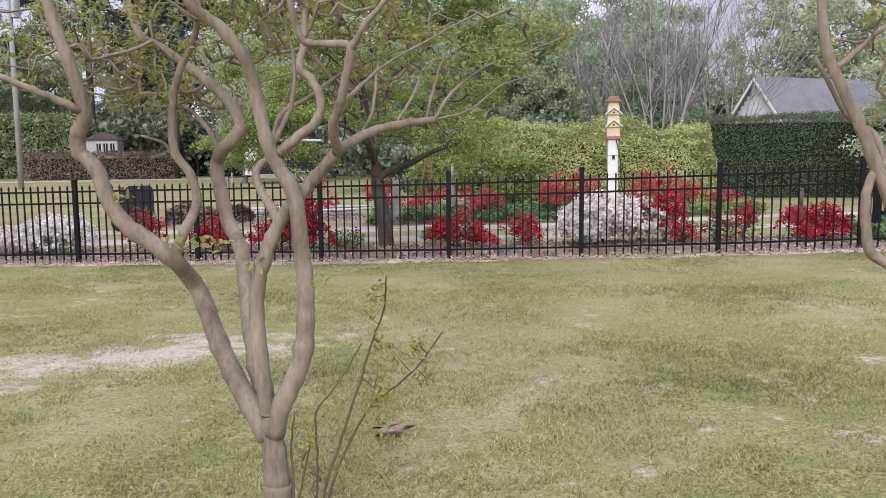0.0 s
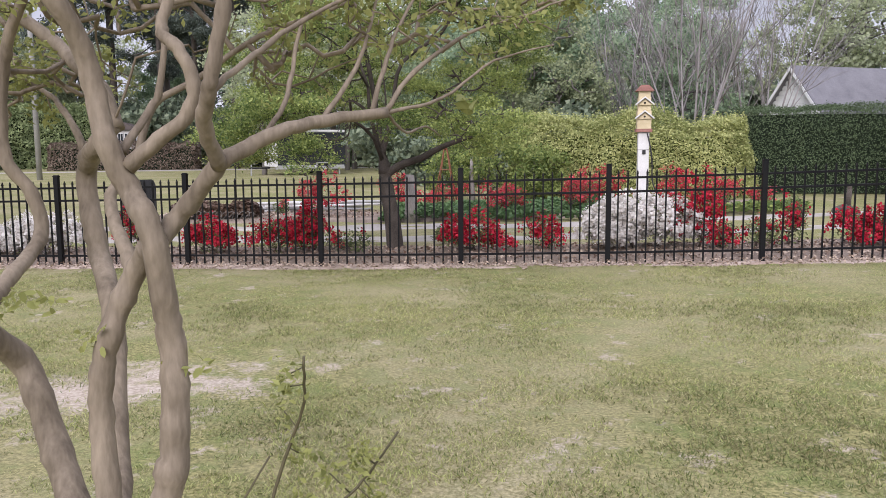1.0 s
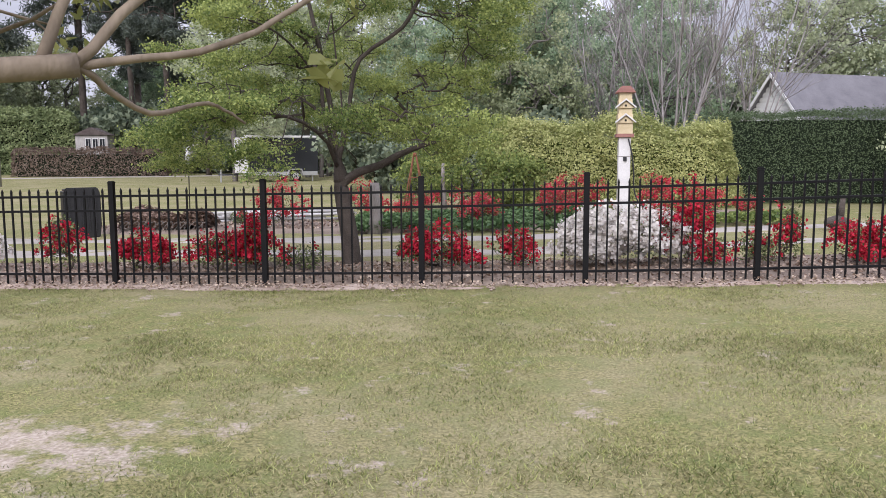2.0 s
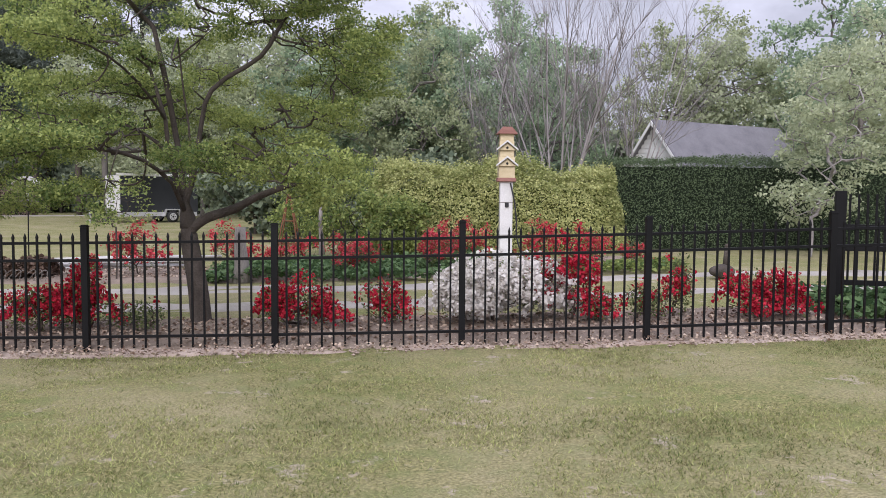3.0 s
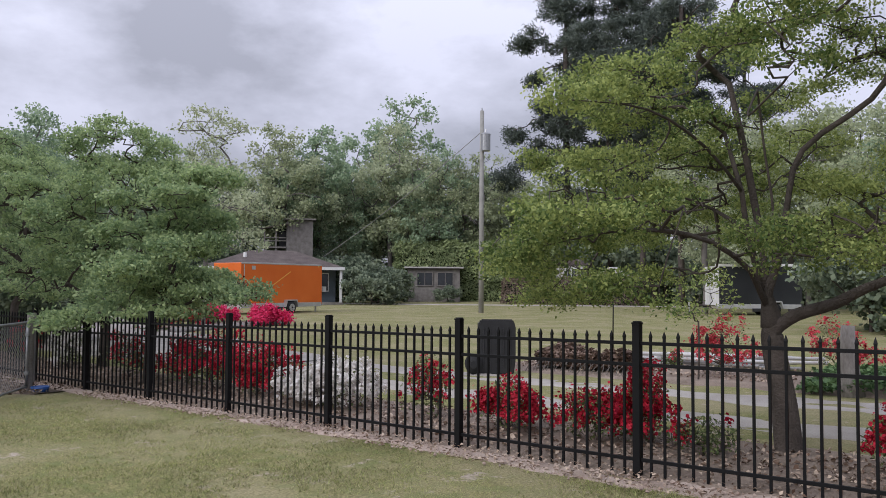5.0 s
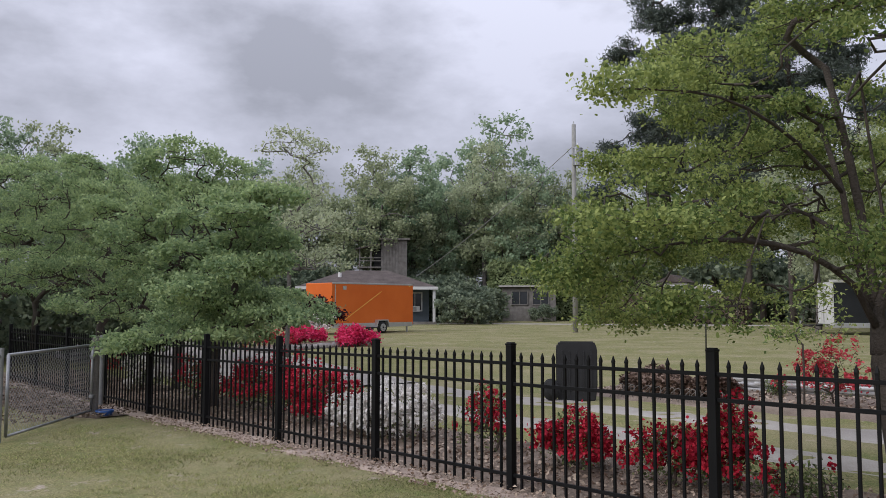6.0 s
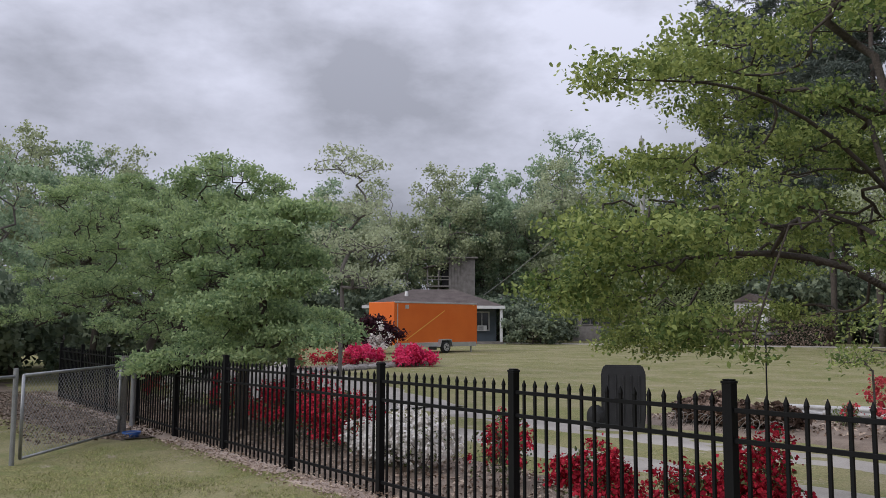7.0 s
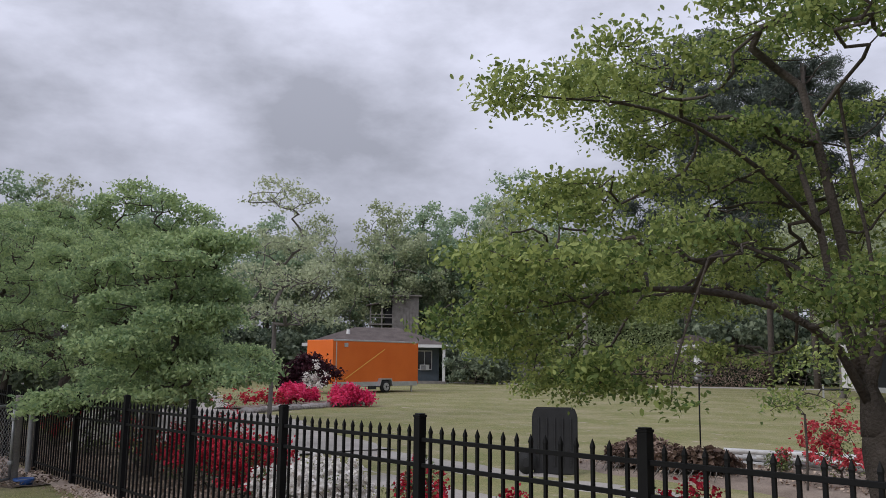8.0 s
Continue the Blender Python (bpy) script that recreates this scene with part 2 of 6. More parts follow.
def lawn_material():
    """Thin spring turf: green and straw patches, with pale bare soil."""
    m = bpy.data.materials.new("thin_lawn")
    m.use_nodes = True
    n, l = m.node_tree.nodes, m.node_tree.links
    b = n["Principled BSDF"]
    geo = n.new("ShaderNodeNewGeometry")

    def noise_at(scale, detail, rough=0.55):
        t = n.new("ShaderNodeTexNoise")
        t.inputs["Scale"].default_value, t.inputs["Detail"].default_value, t.inputs["Roughness"].default_value = scale, detail, rough
        l.new(geo.outputs["Position"], t.inputs["Vector"])
        return t.outputs["Fac"]

    def ramp(src, a, c, lo, hi):
        r = n.new("ShaderNodeMapRange")
        r.inputs["From Min"].default_value, r.inputs["From Max"].default_value = a, c
        r.inputs["To Min"].default_value, r.inputs["To Max"].default_value = lo, hi
        l.new(src, r.inputs["Value"])
        return r.outputs["Result"]

    def mixed(f, a, c):
        x = n.new("ShaderNodeMix")
        x.data_type = "RGBA"
        l.new(f, x.inputs["Factor"])
        for sock, v in (("A", a), ("B", c)):
            if isinstance(v, tuple):
                x.inputs[sock].default_value = (*v, 1)
            else:
                l.new(v, x.inputs[sock])
        return x.outputs["Result"]

    green = mixed(ramp(noise_at(46, 6, 0.65), 0.38, 0.62, 0, 1), (0.088, 0.093, 0.032), (0.315, 0.285, 0.125))
    tuft = mixed(ramp(noise_at(110, 4, 0.6), 0.37, 0.63, 0, 1), (0.058, 0.08, 0.024), (0.225, 0.25, 0.084))
    green = mixed(ramp(noise_at(4.5, 6, 0.7), 0.47, 0.60, 0, 0.8), green, tuft)
    straw = mixed(ramp(noise_at(60, 6, 0.65), 0.37, 0.63, 0, 1), (0.16, 0.14, 0.072), (0.42, 0.365, 0.222))
    turf = mixed(ramp(noise_at(0.55, 4, 0.6), 0.42, 0.66, 0, 0.75), green, straw)
    spots = ramp(noise_at(2.1, 7, 0.76), 0.585, 0.645, 0, 0.85)
    # a worn path crosses the lawn: more bare soil within half a metre of its line
    dot = n.new("ShaderNodeVectorMath")
    dot.operation = "DOT_PRODUCT"
    dot.inputs[1].default_value = (-0.44, 0.9, 0)
    l.new(geo.outputs["Position"], dot.inputs[0])
    off = n.new("ShaderNodeMath")
    off.operation = "SUBTRACT"
    off.inputs[1].default_value = 6.12
    l.new(dot.outputs["Value"], off.inputs[0])
    away = n.new("ShaderNodeMath")
    away.operation = "ABSOLUTE"
    l.new(off.outputs[0], away.inputs[0])
    along = n.new("ShaderNodeVectorMath")
    along.operation = "DISTANCE"
    along.inputs[1].default_value = (-0.2, 6.7, 0)
    l.new(geo.outputs["Position"], along.inputs[0])
    near = n.new("ShaderNodeMath")
    near.operation = "MULTIPLY"
    l.new(ramp(away.outputs[0], 0.15, 1.1, 1, 0), near.inputs[0])
    l.new(ramp(along.outputs["Value"], 1.0, 2.6, 1, 0), near.inputs[1])
    worn = n.new("ShaderNodeMath")
    worn.operation = "MULTIPLY_ADD"
    worn.inputs[1].default_value = 0.21
    l.new(near.outputs[0], worn.inputs[0])
    l.new(noise_at(2.3, 8, 0.78), worn.inputs[2])
    most = n.new("ShaderNodeMath")
    most.operation = "MAXIMUM"
    l.new(spots, most.inputs[0])
    l.new(ramp(worn.outputs[0], 0.62, 0.72, 0, 0.92), most.inputs[1])
    bare = mixed(ramp(noise_at(40, 4), 0.35, 0.65, 0, 1), (0.29, 0.235, 0.185), (0.49, 0.42, 0.35))
    soil = mixed(most.outputs[0], turf, bare)
    l.new(soil, b.inputs["Base Color"])
    b.inputs["Roughness"].default_value = 0.95
    b.inputs["Specular IOR Level"].default_value = 0.2
    bp = n.new("ShaderNodeBump")
    bp.inputs["Strength"].default_value, bp.inputs["Distance"].default_value = 0.4, 0.015
    l.new(noise_at(60, 4), bp.inputs["Height"])
    l.new(bp.outputs["Normal"], b.inputs["Normal"])
    return m


M_LAWN = lawn_material()


# ---------------------------------------------------------------- mesh helpers
def ground_z(x, y):
    x = np.clip(x, -10, 9)
    return 0.03 + 0.014 * x + 0.0015 * np.maximum(x, 0) ** 2 + 0.006 * np.clip(np.asarray(y) - 16, 0, 44)


def gz(x, y):
    return float(ground_z(x, y))


def mesh_of(name, verts, sizes, mat, smooth=False):
    """A mesh from an array of corners in face order; sizes is the number of corners of every face."""
    verts = np.asarray(verts, dtype=np.float32).reshape(-1, 3)
    nf = len(verts) // sizes
    me = bpy.data.meshes.new(name)
    me.vertices.add(len(verts))
    me.vertices.foreach_set("co", verts.ravel())
    me.loops.add(len(verts))
    me.loops.foreach_set("vertex_index", np.arange(len(verts), dtype=np.int32))
    me.polygons.add(nf)
    me.polygons.foreach_set("loop_start", np.arange(0, len(verts), sizes, dtype=np.int32))
    me.update(calc_edges=True)
    me.materials.append(mat)
    return me


def hang(name, data, parent=None, label=""):
    ob = new(name, data)
    if parent:
        ob.parent = parent
    if label:
        ob["label"] = label
    return ob


def part(name, bm, mat, parent=None, label="", smooth=False):
    me = bpy.data.meshes.new(name)
    bm.to_mesh(me)
    bm.free()
    me.materials.append(mat)
    if smooth:
        me.polygons.foreach_set("use_smooth", [True] * len(me.polygons))
    return hang(name, me, parent, label)


def thing(name, m, label, category, group="", kind=""):
    ob = new(name)
    ob.empty_display_size = 0.2
    ob.matrix_world = m
    return tagged(ob, label, category, group, kind)


def box(bm, x0, y0, z0, x1, y1, z1, bevel=0.0, m=None):
    r = bmesh.ops.create_cube(bm, size=1.0, matrix=Matrix.Translation(((x0 + x1) / 2, (y0 + y1) / 2, (z0 + z1) / 2)) @ Matrix.Diagonal((x1 - x0, y1 - y0, z1 - z0, 1)))
    vs = r["verts"]
    if bevel:
        es = list({e for v in vs for e in v.link_edges})
        g = bmesh.ops.bevel(bm, geom=es, offset=bevel, segments=2, affect="EDGES", profile=0.5)
        vs = g["verts"]
    if m is not None:
        bmesh.ops.transform(bm, matrix=m, verts=list({v for v in vs}))
    return bm


def boxed(*a, **k):
    return box(bmesh.new(), *a, **k)


def cyl(bm, m, r0, r1, h, seg=16):
    bmesh.ops.create_cone(bm, cap_ends=True, segments=seg, radius1=r0, radius2=r1, depth=h, matrix=m)
    return bm


def prism(bm, outline, y0, y1):
    """A solid from an outline in x and z, between two values of y."""
    a = [bm.verts.new((x, y0, z)) for x, z in outline]
    c = [bm.verts.new((x, y1, z)) for x, z in outline]
    bm.faces.new(a)
    bm.faces.new(c[::-1])
    for i in range(len(a)):
        j = (i + 1) % len(a)
        bm.faces.new((a[j], a[i], c[i], c[j]))
    bmesh.ops.recalc_face_normals(bm, faces=bm.faces)
    return bm


def smooth_path(pts, k=4):
    """Points along a smooth curve through the given ones."""
    p = np.array(pts, float)
    q = np.vstack([2 * p[0] - p[1], p, 2 * p[-1] - p[-2]])
    out = []
    for i in range(1, len(q) - 2):
        for s in np.linspace(0, 1, k, endpoint=False):
            a, b, c, d = q[i - 1], q[i], q[i + 1], q[i + 2]
            out.append(0.5 * (2 * b + (c - a) * s + (2 * a - 5 * b + 4 * c - d) * s * s + (3 * b - a - 3 * c + d) * s ** 3))
    out.append(p[-1])
    return np.array(out)


class Tubes:
    def __init__(self):
        self.v, self.f, self.n = [], [], 0

    def add(self, pts, radii, sides=6, lumps=0.0, rng=None):
        pts = np.asarray(pts, float)
        d = np.gradient(pts, axis=0)
        d /= np.linalg.norm(d, axis=1)[:, None] + 1e-9
        ref = np.where(np.abs(d[:, 2:3]) > 0.9, [[1.0, 0, 0]], [[0, 0, 1.0]])
        u = np.cross(d, ref)
        u /= np.linalg.norm(u, axis=1)[:, None]
        for i in range(1, len(u)):
            t = u[i - 1] - d[i] * np.dot(u[i - 1], d[i])
            u[i] = t / (np.linalg.norm(t) + 1e-9)
        w = np.cross(d, u)
        a = np.linspace(0, 2 * np.pi, sides, endpoint=False)
        r = np.asarray(radii, float)[:, None] * np.ones((1, sides))
        if lumps:
            r = r * (1 + lumps * rng.normal(size=r.shape))
        ring = pts[:, None] + (u[:, None] * np.cos(a)[None, :, None] + w[:, None] * np.sin(a)[None, :, None]) * r[:, :, None]
        self.v.append(ring.reshape(-1, 3))
        k = len(pts)
        for i in range(k - 1):
            for j in range(sides):
                j2 = (j + 1) % sides
                o = self.n + i * sides
                self.f.append((o + j, o + j2, o + sides + j2, o + sides + j))
        self.f.append(tuple(self.n + j for j in range(sides))[::-1])
        self.f.append(tuple(self.n + (k - 1) * sides + j for j in range(sides)))
        self.n += k * sides

    def mesh(self, name, mat):
        me = bpy.data.meshes.new(name)
        me.from_pydata(np.vstack(self.v).tolist(), [], self.f)
        me.materials.append(mat)
        me.polygons.foreach_set("use_smooth", [True] * len(me.polygons))
        return me


def leaves(points, size, rng, up=0.5, aspect=0.55, spread=0.35, outward=None, round_leaf=False):
    """Folded leaf blades at the points, each of four corners."""
    n = len(points)
    nor = rng.normal(size=(n, 3))
    nor[:, 2] += up * 2
    if outward is not None:
        nor = nor * 0.55 + outward
    nor /= np.linalg.norm(nor, axis=1)[:, None]
    t = np.cross(nor, rng.normal(size=(n, 3)))
    t /= np.linalg.norm(t, axis=1)[:, None] + 1e-9
    s = np.cross(nor, t)
    L = size * (1 + spread * rng.uniform(-1, 1, n))[:, None]
    W = L * aspect / 2
    fold = nor * W * 0.35
    base = points - t * L / 2
    tip = points + t * L / 2 - nor * L * 0.12
    mid = points - t * L * 0.05
    if round_leaf:
        lo, hi = points - t * L * 0.26, points + t * L * 0.2 - nor * L * 0.04
        return np.stack([base, lo + s * W * 0.85 + fold, hi + s * W * 0.85 + fold, tip, hi - s * W * 0.85 + fold, lo - s * W * 0.85 + fold], axis=1)
    return np.stack([base, mid + s * W + fold, tip, mid - s * W + fold], axis=1)


def in_blobs(rng, blobs, n, shell=0.45):
    """Points in a union of ellipsoids, more of them near the outside."""
    vol = np.array([b[3] * b[4] * b[5] for b in blobs]) ** 0.8
    pick = rng.choice(len(blobs), n, p=vol / vol.sum())
    d = rng.normal(size=(n, 3))
    d /= np.linalg.norm(d, axis=1)[:, None]
    r = rng.uniform(0, 1, n) ** shell
    bl = np.array(blobs)[pick]
    return bl[:, :3] + d * r[:, None] * bl[:, 3:6]


def branch_out(rng, start, targets, step=0.35, wob=0.12, sag=0.0, droop=False, bonus=()):
    """Joins every target to the nearest part of the growing tree. Gives places, parents and how many tips each carries."""
    pos = [np.array(p, float) for p in start[0]]
    par = list(start[1])
    root = np.array(start[2], float)
    order = np.argsort(np.linalg.norm(targets - root, axis=1))
    P = np.zeros((20000, 3))
    n = len(pos)
    P[:n] = pos
    tips = []
    for k in order:
        g = targets[k]
        d = P[:n] - g
        cost = np.linalg.norm(d, axis=1) + (0.7 * np.maximum(0, -d[:, 2]) if droop else 0.35 * np.maximum(0, d[:, 2]))
        i = int(np.argmin(cost))
        a = P[i].copy()
        dist = np.linalg.norm(g - a)
        m = max(1, int(math.ceil(dist / step)))
        if n + m >= 20000:
            break
        bend = rng.normal(size=3) * wob * dist
        prev = i
        for s in range(1, m + 1):
            q = s / m
            P[n] = a + (g - a) * q + bend * math.sin(math.pi * q) + rng.normal(size=3) * wob * 0.25 * step - np.array((0, 0, sag * dist * q * q))
            par.append(prev)
            prev = n
            n += 1
        tips.append(prev)
    count = np.zeros(n)
    for t in tips:
        count[t] += 1
    for i in bonus:
        count[i[0]] += i[1]
    for i in range(n - 1, 0, -1):
        if par[i] >= 0:
            count[par[i]] += count[i]
    return P[:n], par, count, tips


def wood_mesh(name, P, par, count, mat, r_tip, power, r_max, sides=5, bole=None):
    kids = {}
    for i, p in enumerate(par):
        if p >= 0:
            kids.setdefault(p, []).append(i)
    rad = np.minimum(r_max, r_tip * np.maximum(count, 1) ** power)
    if bole:
        rad[:bole[0]] = np.linspace(bole[1] * 1.3, bole[1] * 0.9, bole[0])
    tb = Tubes()
    starts = [i for i, p in enumerate(par) if p < 0]
    stack = [(s, None) for s in starts]
    while stack:
        i, frm = stack.pop()
        chain = [frm, i] if frm is not None else [i]
        while i in kids:
            ks = sorted(kids[i], key=lambda k: -count[k])
            for k in ks[1:]:
                stack.append((k, i))
            i = ks[0]
            chain.append(i)
        if len(chain) > 1:
            r = rad[chain].copy()
            if frm is not None:
                r[0] = min(r[0], r[1] * 1.25)
            tb.add(P[chain], r, sides if r.max() > 0.02 else max(3, sides - 2))
    return tb.mesh(name, mat)


def grow(rng, trunk_pts, blobs, n_targets, step, r_tip, power, r_max, bark, n_leaves, leaf_size, spread, leaf_mat, up=0.5, aspect=0.55, sag=0.0, shell=0.45, sides=6, wob=0.12, flat=0.6, extra=(), round_leaf=False, droop=False, bole_r=0.0):
    """Wood and crown meshes of a tree in its own coordinates."""
    pts = [np.array(p, float) for p in smooth_path(trunk_pts, 4)]
    par = [i - 1 for i in range(len(pts))]
    root_top, ends = len(pts) - 1, []
    for limb in extra:
        weight = 45
        if isinstance(limb[0], (int, float)):
            weight, limb = limb[0], limb[1:]
        lp = smooth_path(limb, 3)
        first = len(pts)
        i = int(np.argmin([np.linalg.norm(np.array(p) - lp[0]) for p in pts]))
        for q in lp[1:]:
            pts.append(q)
            par.append(i)
            i = len(pts) - 1
        ends += [(q, weight / max(1, i - 2 - first)) for q in range(first + 1, i - 1)]
    targets = in_blobs(rng, blobs, n_targets, shell)
    P, par, count, tips = branch_out(rng, (pts, par, pts[root_top]), targets, step, wob, sag, droop, ends)
    wood = wood_mesh("wood", P, par, count, bark, r_tip, power, r_max, sides, (root_top + 1, bole_r) if bole_r else None)
    crown = None
    if n_leaves:
        fine = np.where(count <= 2)[0]
        fine = fine[fine > root_top]
        idx = rng.choice(fine, n_leaves)
        off = rng.normal(size=(n_leaves, 3)) * spread
        off[:, 2] *= flat
        crown = mesh_of("crown", leaves(P[idx] + off, leaf_size, rng, up, aspect, round_leaf=round_leaf), 6 if round_leaf else 4, leaf_mat)
    return wood, crown


def tree_thing(name, m, wood, crown, label, category="tree", group=""):
    t = thing(name, m, label, category, group)
    hang("trunk", wood, t)
    if crown:
        hang("crown", crown, t)
    return t


# ---------------------------------------------------------------- ground
def ground_sheet():
    def axis(lo, hi, fine_lo, fine_hi, step):
        a = list(np.arange(fine_lo, fine_hi + 1e-6, step))
        s, v = step, fine_hi
        while v < hi:
            s *= 1.35
            v += s
            a.append(min(v, hi))
        s, v = step, fine_lo
        while v > lo:
            s *= 1.35
            v -= s
            a.insert(0, max(v, lo))
        return np.array(a)
    xs, ys = axis(-900, 900, -20, 14, 0.25), axis(-400, 1400, -2, 26, 0.25)
    X, Y = np.meshgrid(xs, ys)
    Z = ground_z(X, Y)
    near = (np.abs(X + 3) < 18) & (Y > -2) & (Y < 27)
    for i, j in zip(*np.where(near)):
        Z[i, j] += float(np.clip((20.5 - Y[i, j]) / 3.5, 0, 1)) * (0.018 * noise.noise(Vector((X[i, j] * 0.7, Y[i, j] * 0.7, 0))) + 0.008 * noise.noise(Vector((X[i, j] * 2.6, Y[i, j] * 2.6, 3))))
    nx, ny = len(xs), len(ys)
    vs = np.stack([X, Y, Z], -1).reshape(-1, 3)
    fs = [(j * nx + i, j * nx + i + 1, (j + 1) * nx + i + 1, (j + 1) * nx + i) for j in range(ny - 1) for i in range(nx - 1)]
    me = bpy.data.meshes.new("ground")
    me.from_pydata(vs.tolist(), [], fs)
    me.materials.append(M_LAWN)
    me.polygons.foreach_set("use_smooth", [True] * len(me.polygons))
    return tagged(new("ground", me), "thin patchy spring lawn of green and straw turf", "lawn", kind="structure")


ground_sheet()


def strip(name, centre, half, mat, label, category, lift=0.03, seed=1, rag=0.25, across=8, base=0.022, rough=0.012):
    """A sheet of loose ground laid along a line, with ragged edges and a raised middle."""
    rng = np.random.default_rng(seed)
    c = smooth_path(centre, 12)
    d = np.gradient(c, axis=0)
    d /= np.linalg.norm(d, axis=1)[:, None]
    nrm = np.stack([-d[:, 1], d[:, 0]], 1)
    vs, fs = [], []
    for i, p in enumerate(c):
        h = half[0] + (half[1] - half[0]) * i / (len(c) - 1)
        for k in range(across + 1):
            s = 2 * k / across - 1
            edge = 1 + rag * noise.noise(Vector((p[0] * 0.9, p[1] * 0.9, 7 * np.sign(s) + seed))) + rag * 0.5 * noise.noise(Vector((p[0] * 3.1, p[1] * 3.1, seed)))
            x, y = p[:2] + nrm[i] * s * h * edge
            z = gz(x, y) + base + lift * (1 - s ** 4) - 0.05 * (abs(s) > 0.98) + rough * noise.noise(Vector((x * 3, y * 3, seed)))
            vs.append((x, y, z))
    w = across + 1
    for i in range(len(c) - 1):
        for k in range(across):
            fs.append((i * w + k, i * w + k + 1, (i + 1) * w + k + 1, (i + 1) * w + k))
    me = bpy.data.meshes.new(name)
    me.from_pydata(vs, [], fs)
    me.materials.append(mat)
    me.polygons.foreach_set("use_smooth", [True] * len(me.polygons))
    return tagged(new(name, me), label, category, kind="structure")


strip("mulch_bed", [(-19, 13.6), (-12, 13.6), (-5, 13.5), (0, 13.5), (5, 13.5), (11, 13.6)], (1.1, 1.15), M_MULCH, "brown leaf mulch bed behind the metal fence", "flower bed", lift=0.03, seed=3, rag=0.12, across=14)
strip("sand_strip", [(-19, 12.38), (-12, 12.4), (-5, 12.4), (0, 12.38), (5, 12.4), (11, 12.42)], (0.2, 0.2), M_SAND, "strip of pale pinkish sand under the fence", "bare soil", lift=0.012, seed=5, rag=1.0, base=0.0, rough=0.05)
strip("gravel_track", [(14, 16.6), (8, 16.4), (3, 15.9), (-2, 15.8), (-6, 16.0), (-12, 16.6)], (0.42, 0.55), M_GRAVEL, "worn grey gravel wheel track of the driveway", "driveway", lift=0.012, seed=7, rag=0.7, base=0.002, rough=0.035)
strip("gravel_track", [(14, 18.8), (8, 18.5), (3, 17.9), (-2, 17.75), (-6, 17.9), (-12, 18.3)], (0.42, 0.55), M_GRAVEL, "worn grey gravel wheel track of the driveway", "driveway", lift=0.012, seed=8, rag=0.7, base=0.002, rough=0.035)
strip("gravel_lane", [(-10.5, 17.4), (-18, 18.4), (-28, 20), (-42, 24), (-70, 30)], (1.7, 7.0), M_GRAVEL, "broad pale gravel lane and parking place", "driveway", lift=0.02, seed=9, rag=0.2)
strip("back_bed", [(-6.5, 20.6), (-3, 20.3), (0, 20.2), (4, 20.6), (8, 21.5)], (1.5, 1.3), M_MULCH, "brown mulch bed across the driveway", "flower bed", lift=0.03, seed=11, rag=0.2, across=12)
strip("bare_soil", [(-24, 11.2), (-18, 11.3), (-13, 11.6), (-9.6, 12.05)], (1.5, 0.35), M_SOIL, "bare brown soil and litter under the trees", "bare soil", lift=0.004, seed=19, rag=0.5, base=0.012, rough=0.03)
strip("dirt_road", [(-75, 46), (-55, 47), (-40, 52), (-20, 62), (0, 74)], (0.9, 0.9), M_GRAVEL, "pale dirt track at the far edge of the lawn", "track", lift=0.01, seed=15, rag=0.3)


def lawn_blades():
    """Short blades in tufts: straw everywhere, green where the turf is thick, none on the bare soil."""
    for seed, n, mat, low_h, high_h, bias, label in ((21, 520000, M_GRASS, 0.008, 0.022, 0.0, "short straw-coloured grass blades of the lawn"), (22, 420000, M_GRASS_GREEN, 0.012, 0.032, 0.1, "tufts of fresh green grass on the lawn")):
        rng = np.random.default_rng(seed)
        y = 3.6 + 8.7 * rng.uniform(0, 1, n) ** 1.1
        u = rng.uniform(-1, 1, n)
        x = 2.6 + u * (3.4 + 0.62 * (y - 1)) - 0.22 * (y - 1)
        thin = np.minimum(1, (1 - np.abs(u)) / 0.35) * np.clip((y - 3.6) / 1.0, 0, 1)
        clump = np.array([noise.noise(Vector((a * 1.3, b * 1.3, 4))) + 0.6 * noise.noise(Vector((a * 5, b * 5, 9))) + 0.5 * noise.noise(Vector((a * 13, b * 13, 2))) for a, b in zip(x, y)]) - bias
        line = np.abs(-0.44 * x + 0.9 * y - 6.12) + np.maximum(0, np.hypot(x + 0.2, y - 6.7) - 1.6)
        keep = (clump > rng.uniform(-0.6, 0.25, n)) & (line > rng.uniform(0.0, 0.9, n)) & (rng.uniform(0, 1, n) < thin)
        x, y = x[keep], y[keep]
        n = len(x)
        p = np.stack([x, y, ground_z(x, y) - 0.004], 1)
        a = rng.uniform(0, 2 * np.pi, n)
        h = rng.uniform(low_h, high_h, n)
        w = rng.uniform(0.0025, 0.005, n)
        side = np.stack([np.cos(a), np.sin(a), 0 * a], 1) * w[:, None]
        lean = np.stack([rng.normal(size=n), rng.normal(size=n), 0 * a], 1) * 0.02
        tip = p + lean + np.stack([0 * h, 0 * h, h], 1)
        tagged(new("grass", mesh_of("grass", np.stack([p - side, p + side, tip], 1), 3, mat)), label, "grass", kind="stuff")


lawn_blades()


def scatter_litter(name, n, region, size, seed, label, mat=M_LITTER):
    rng = np.random.default_rng(seed)
    x = rng.uniform(region[0], region[2], n)
    y = rng.uniform(region[1], region[3], n)
    pts = np.stack([x, y, ground_z(x, y) + 0.065], 1)
    tagged(new(name, mesh_of(name, leaves(pts, size, rng, 1.2, 0.7), 4, mat)), label, "leaf litter", kind="stuff")


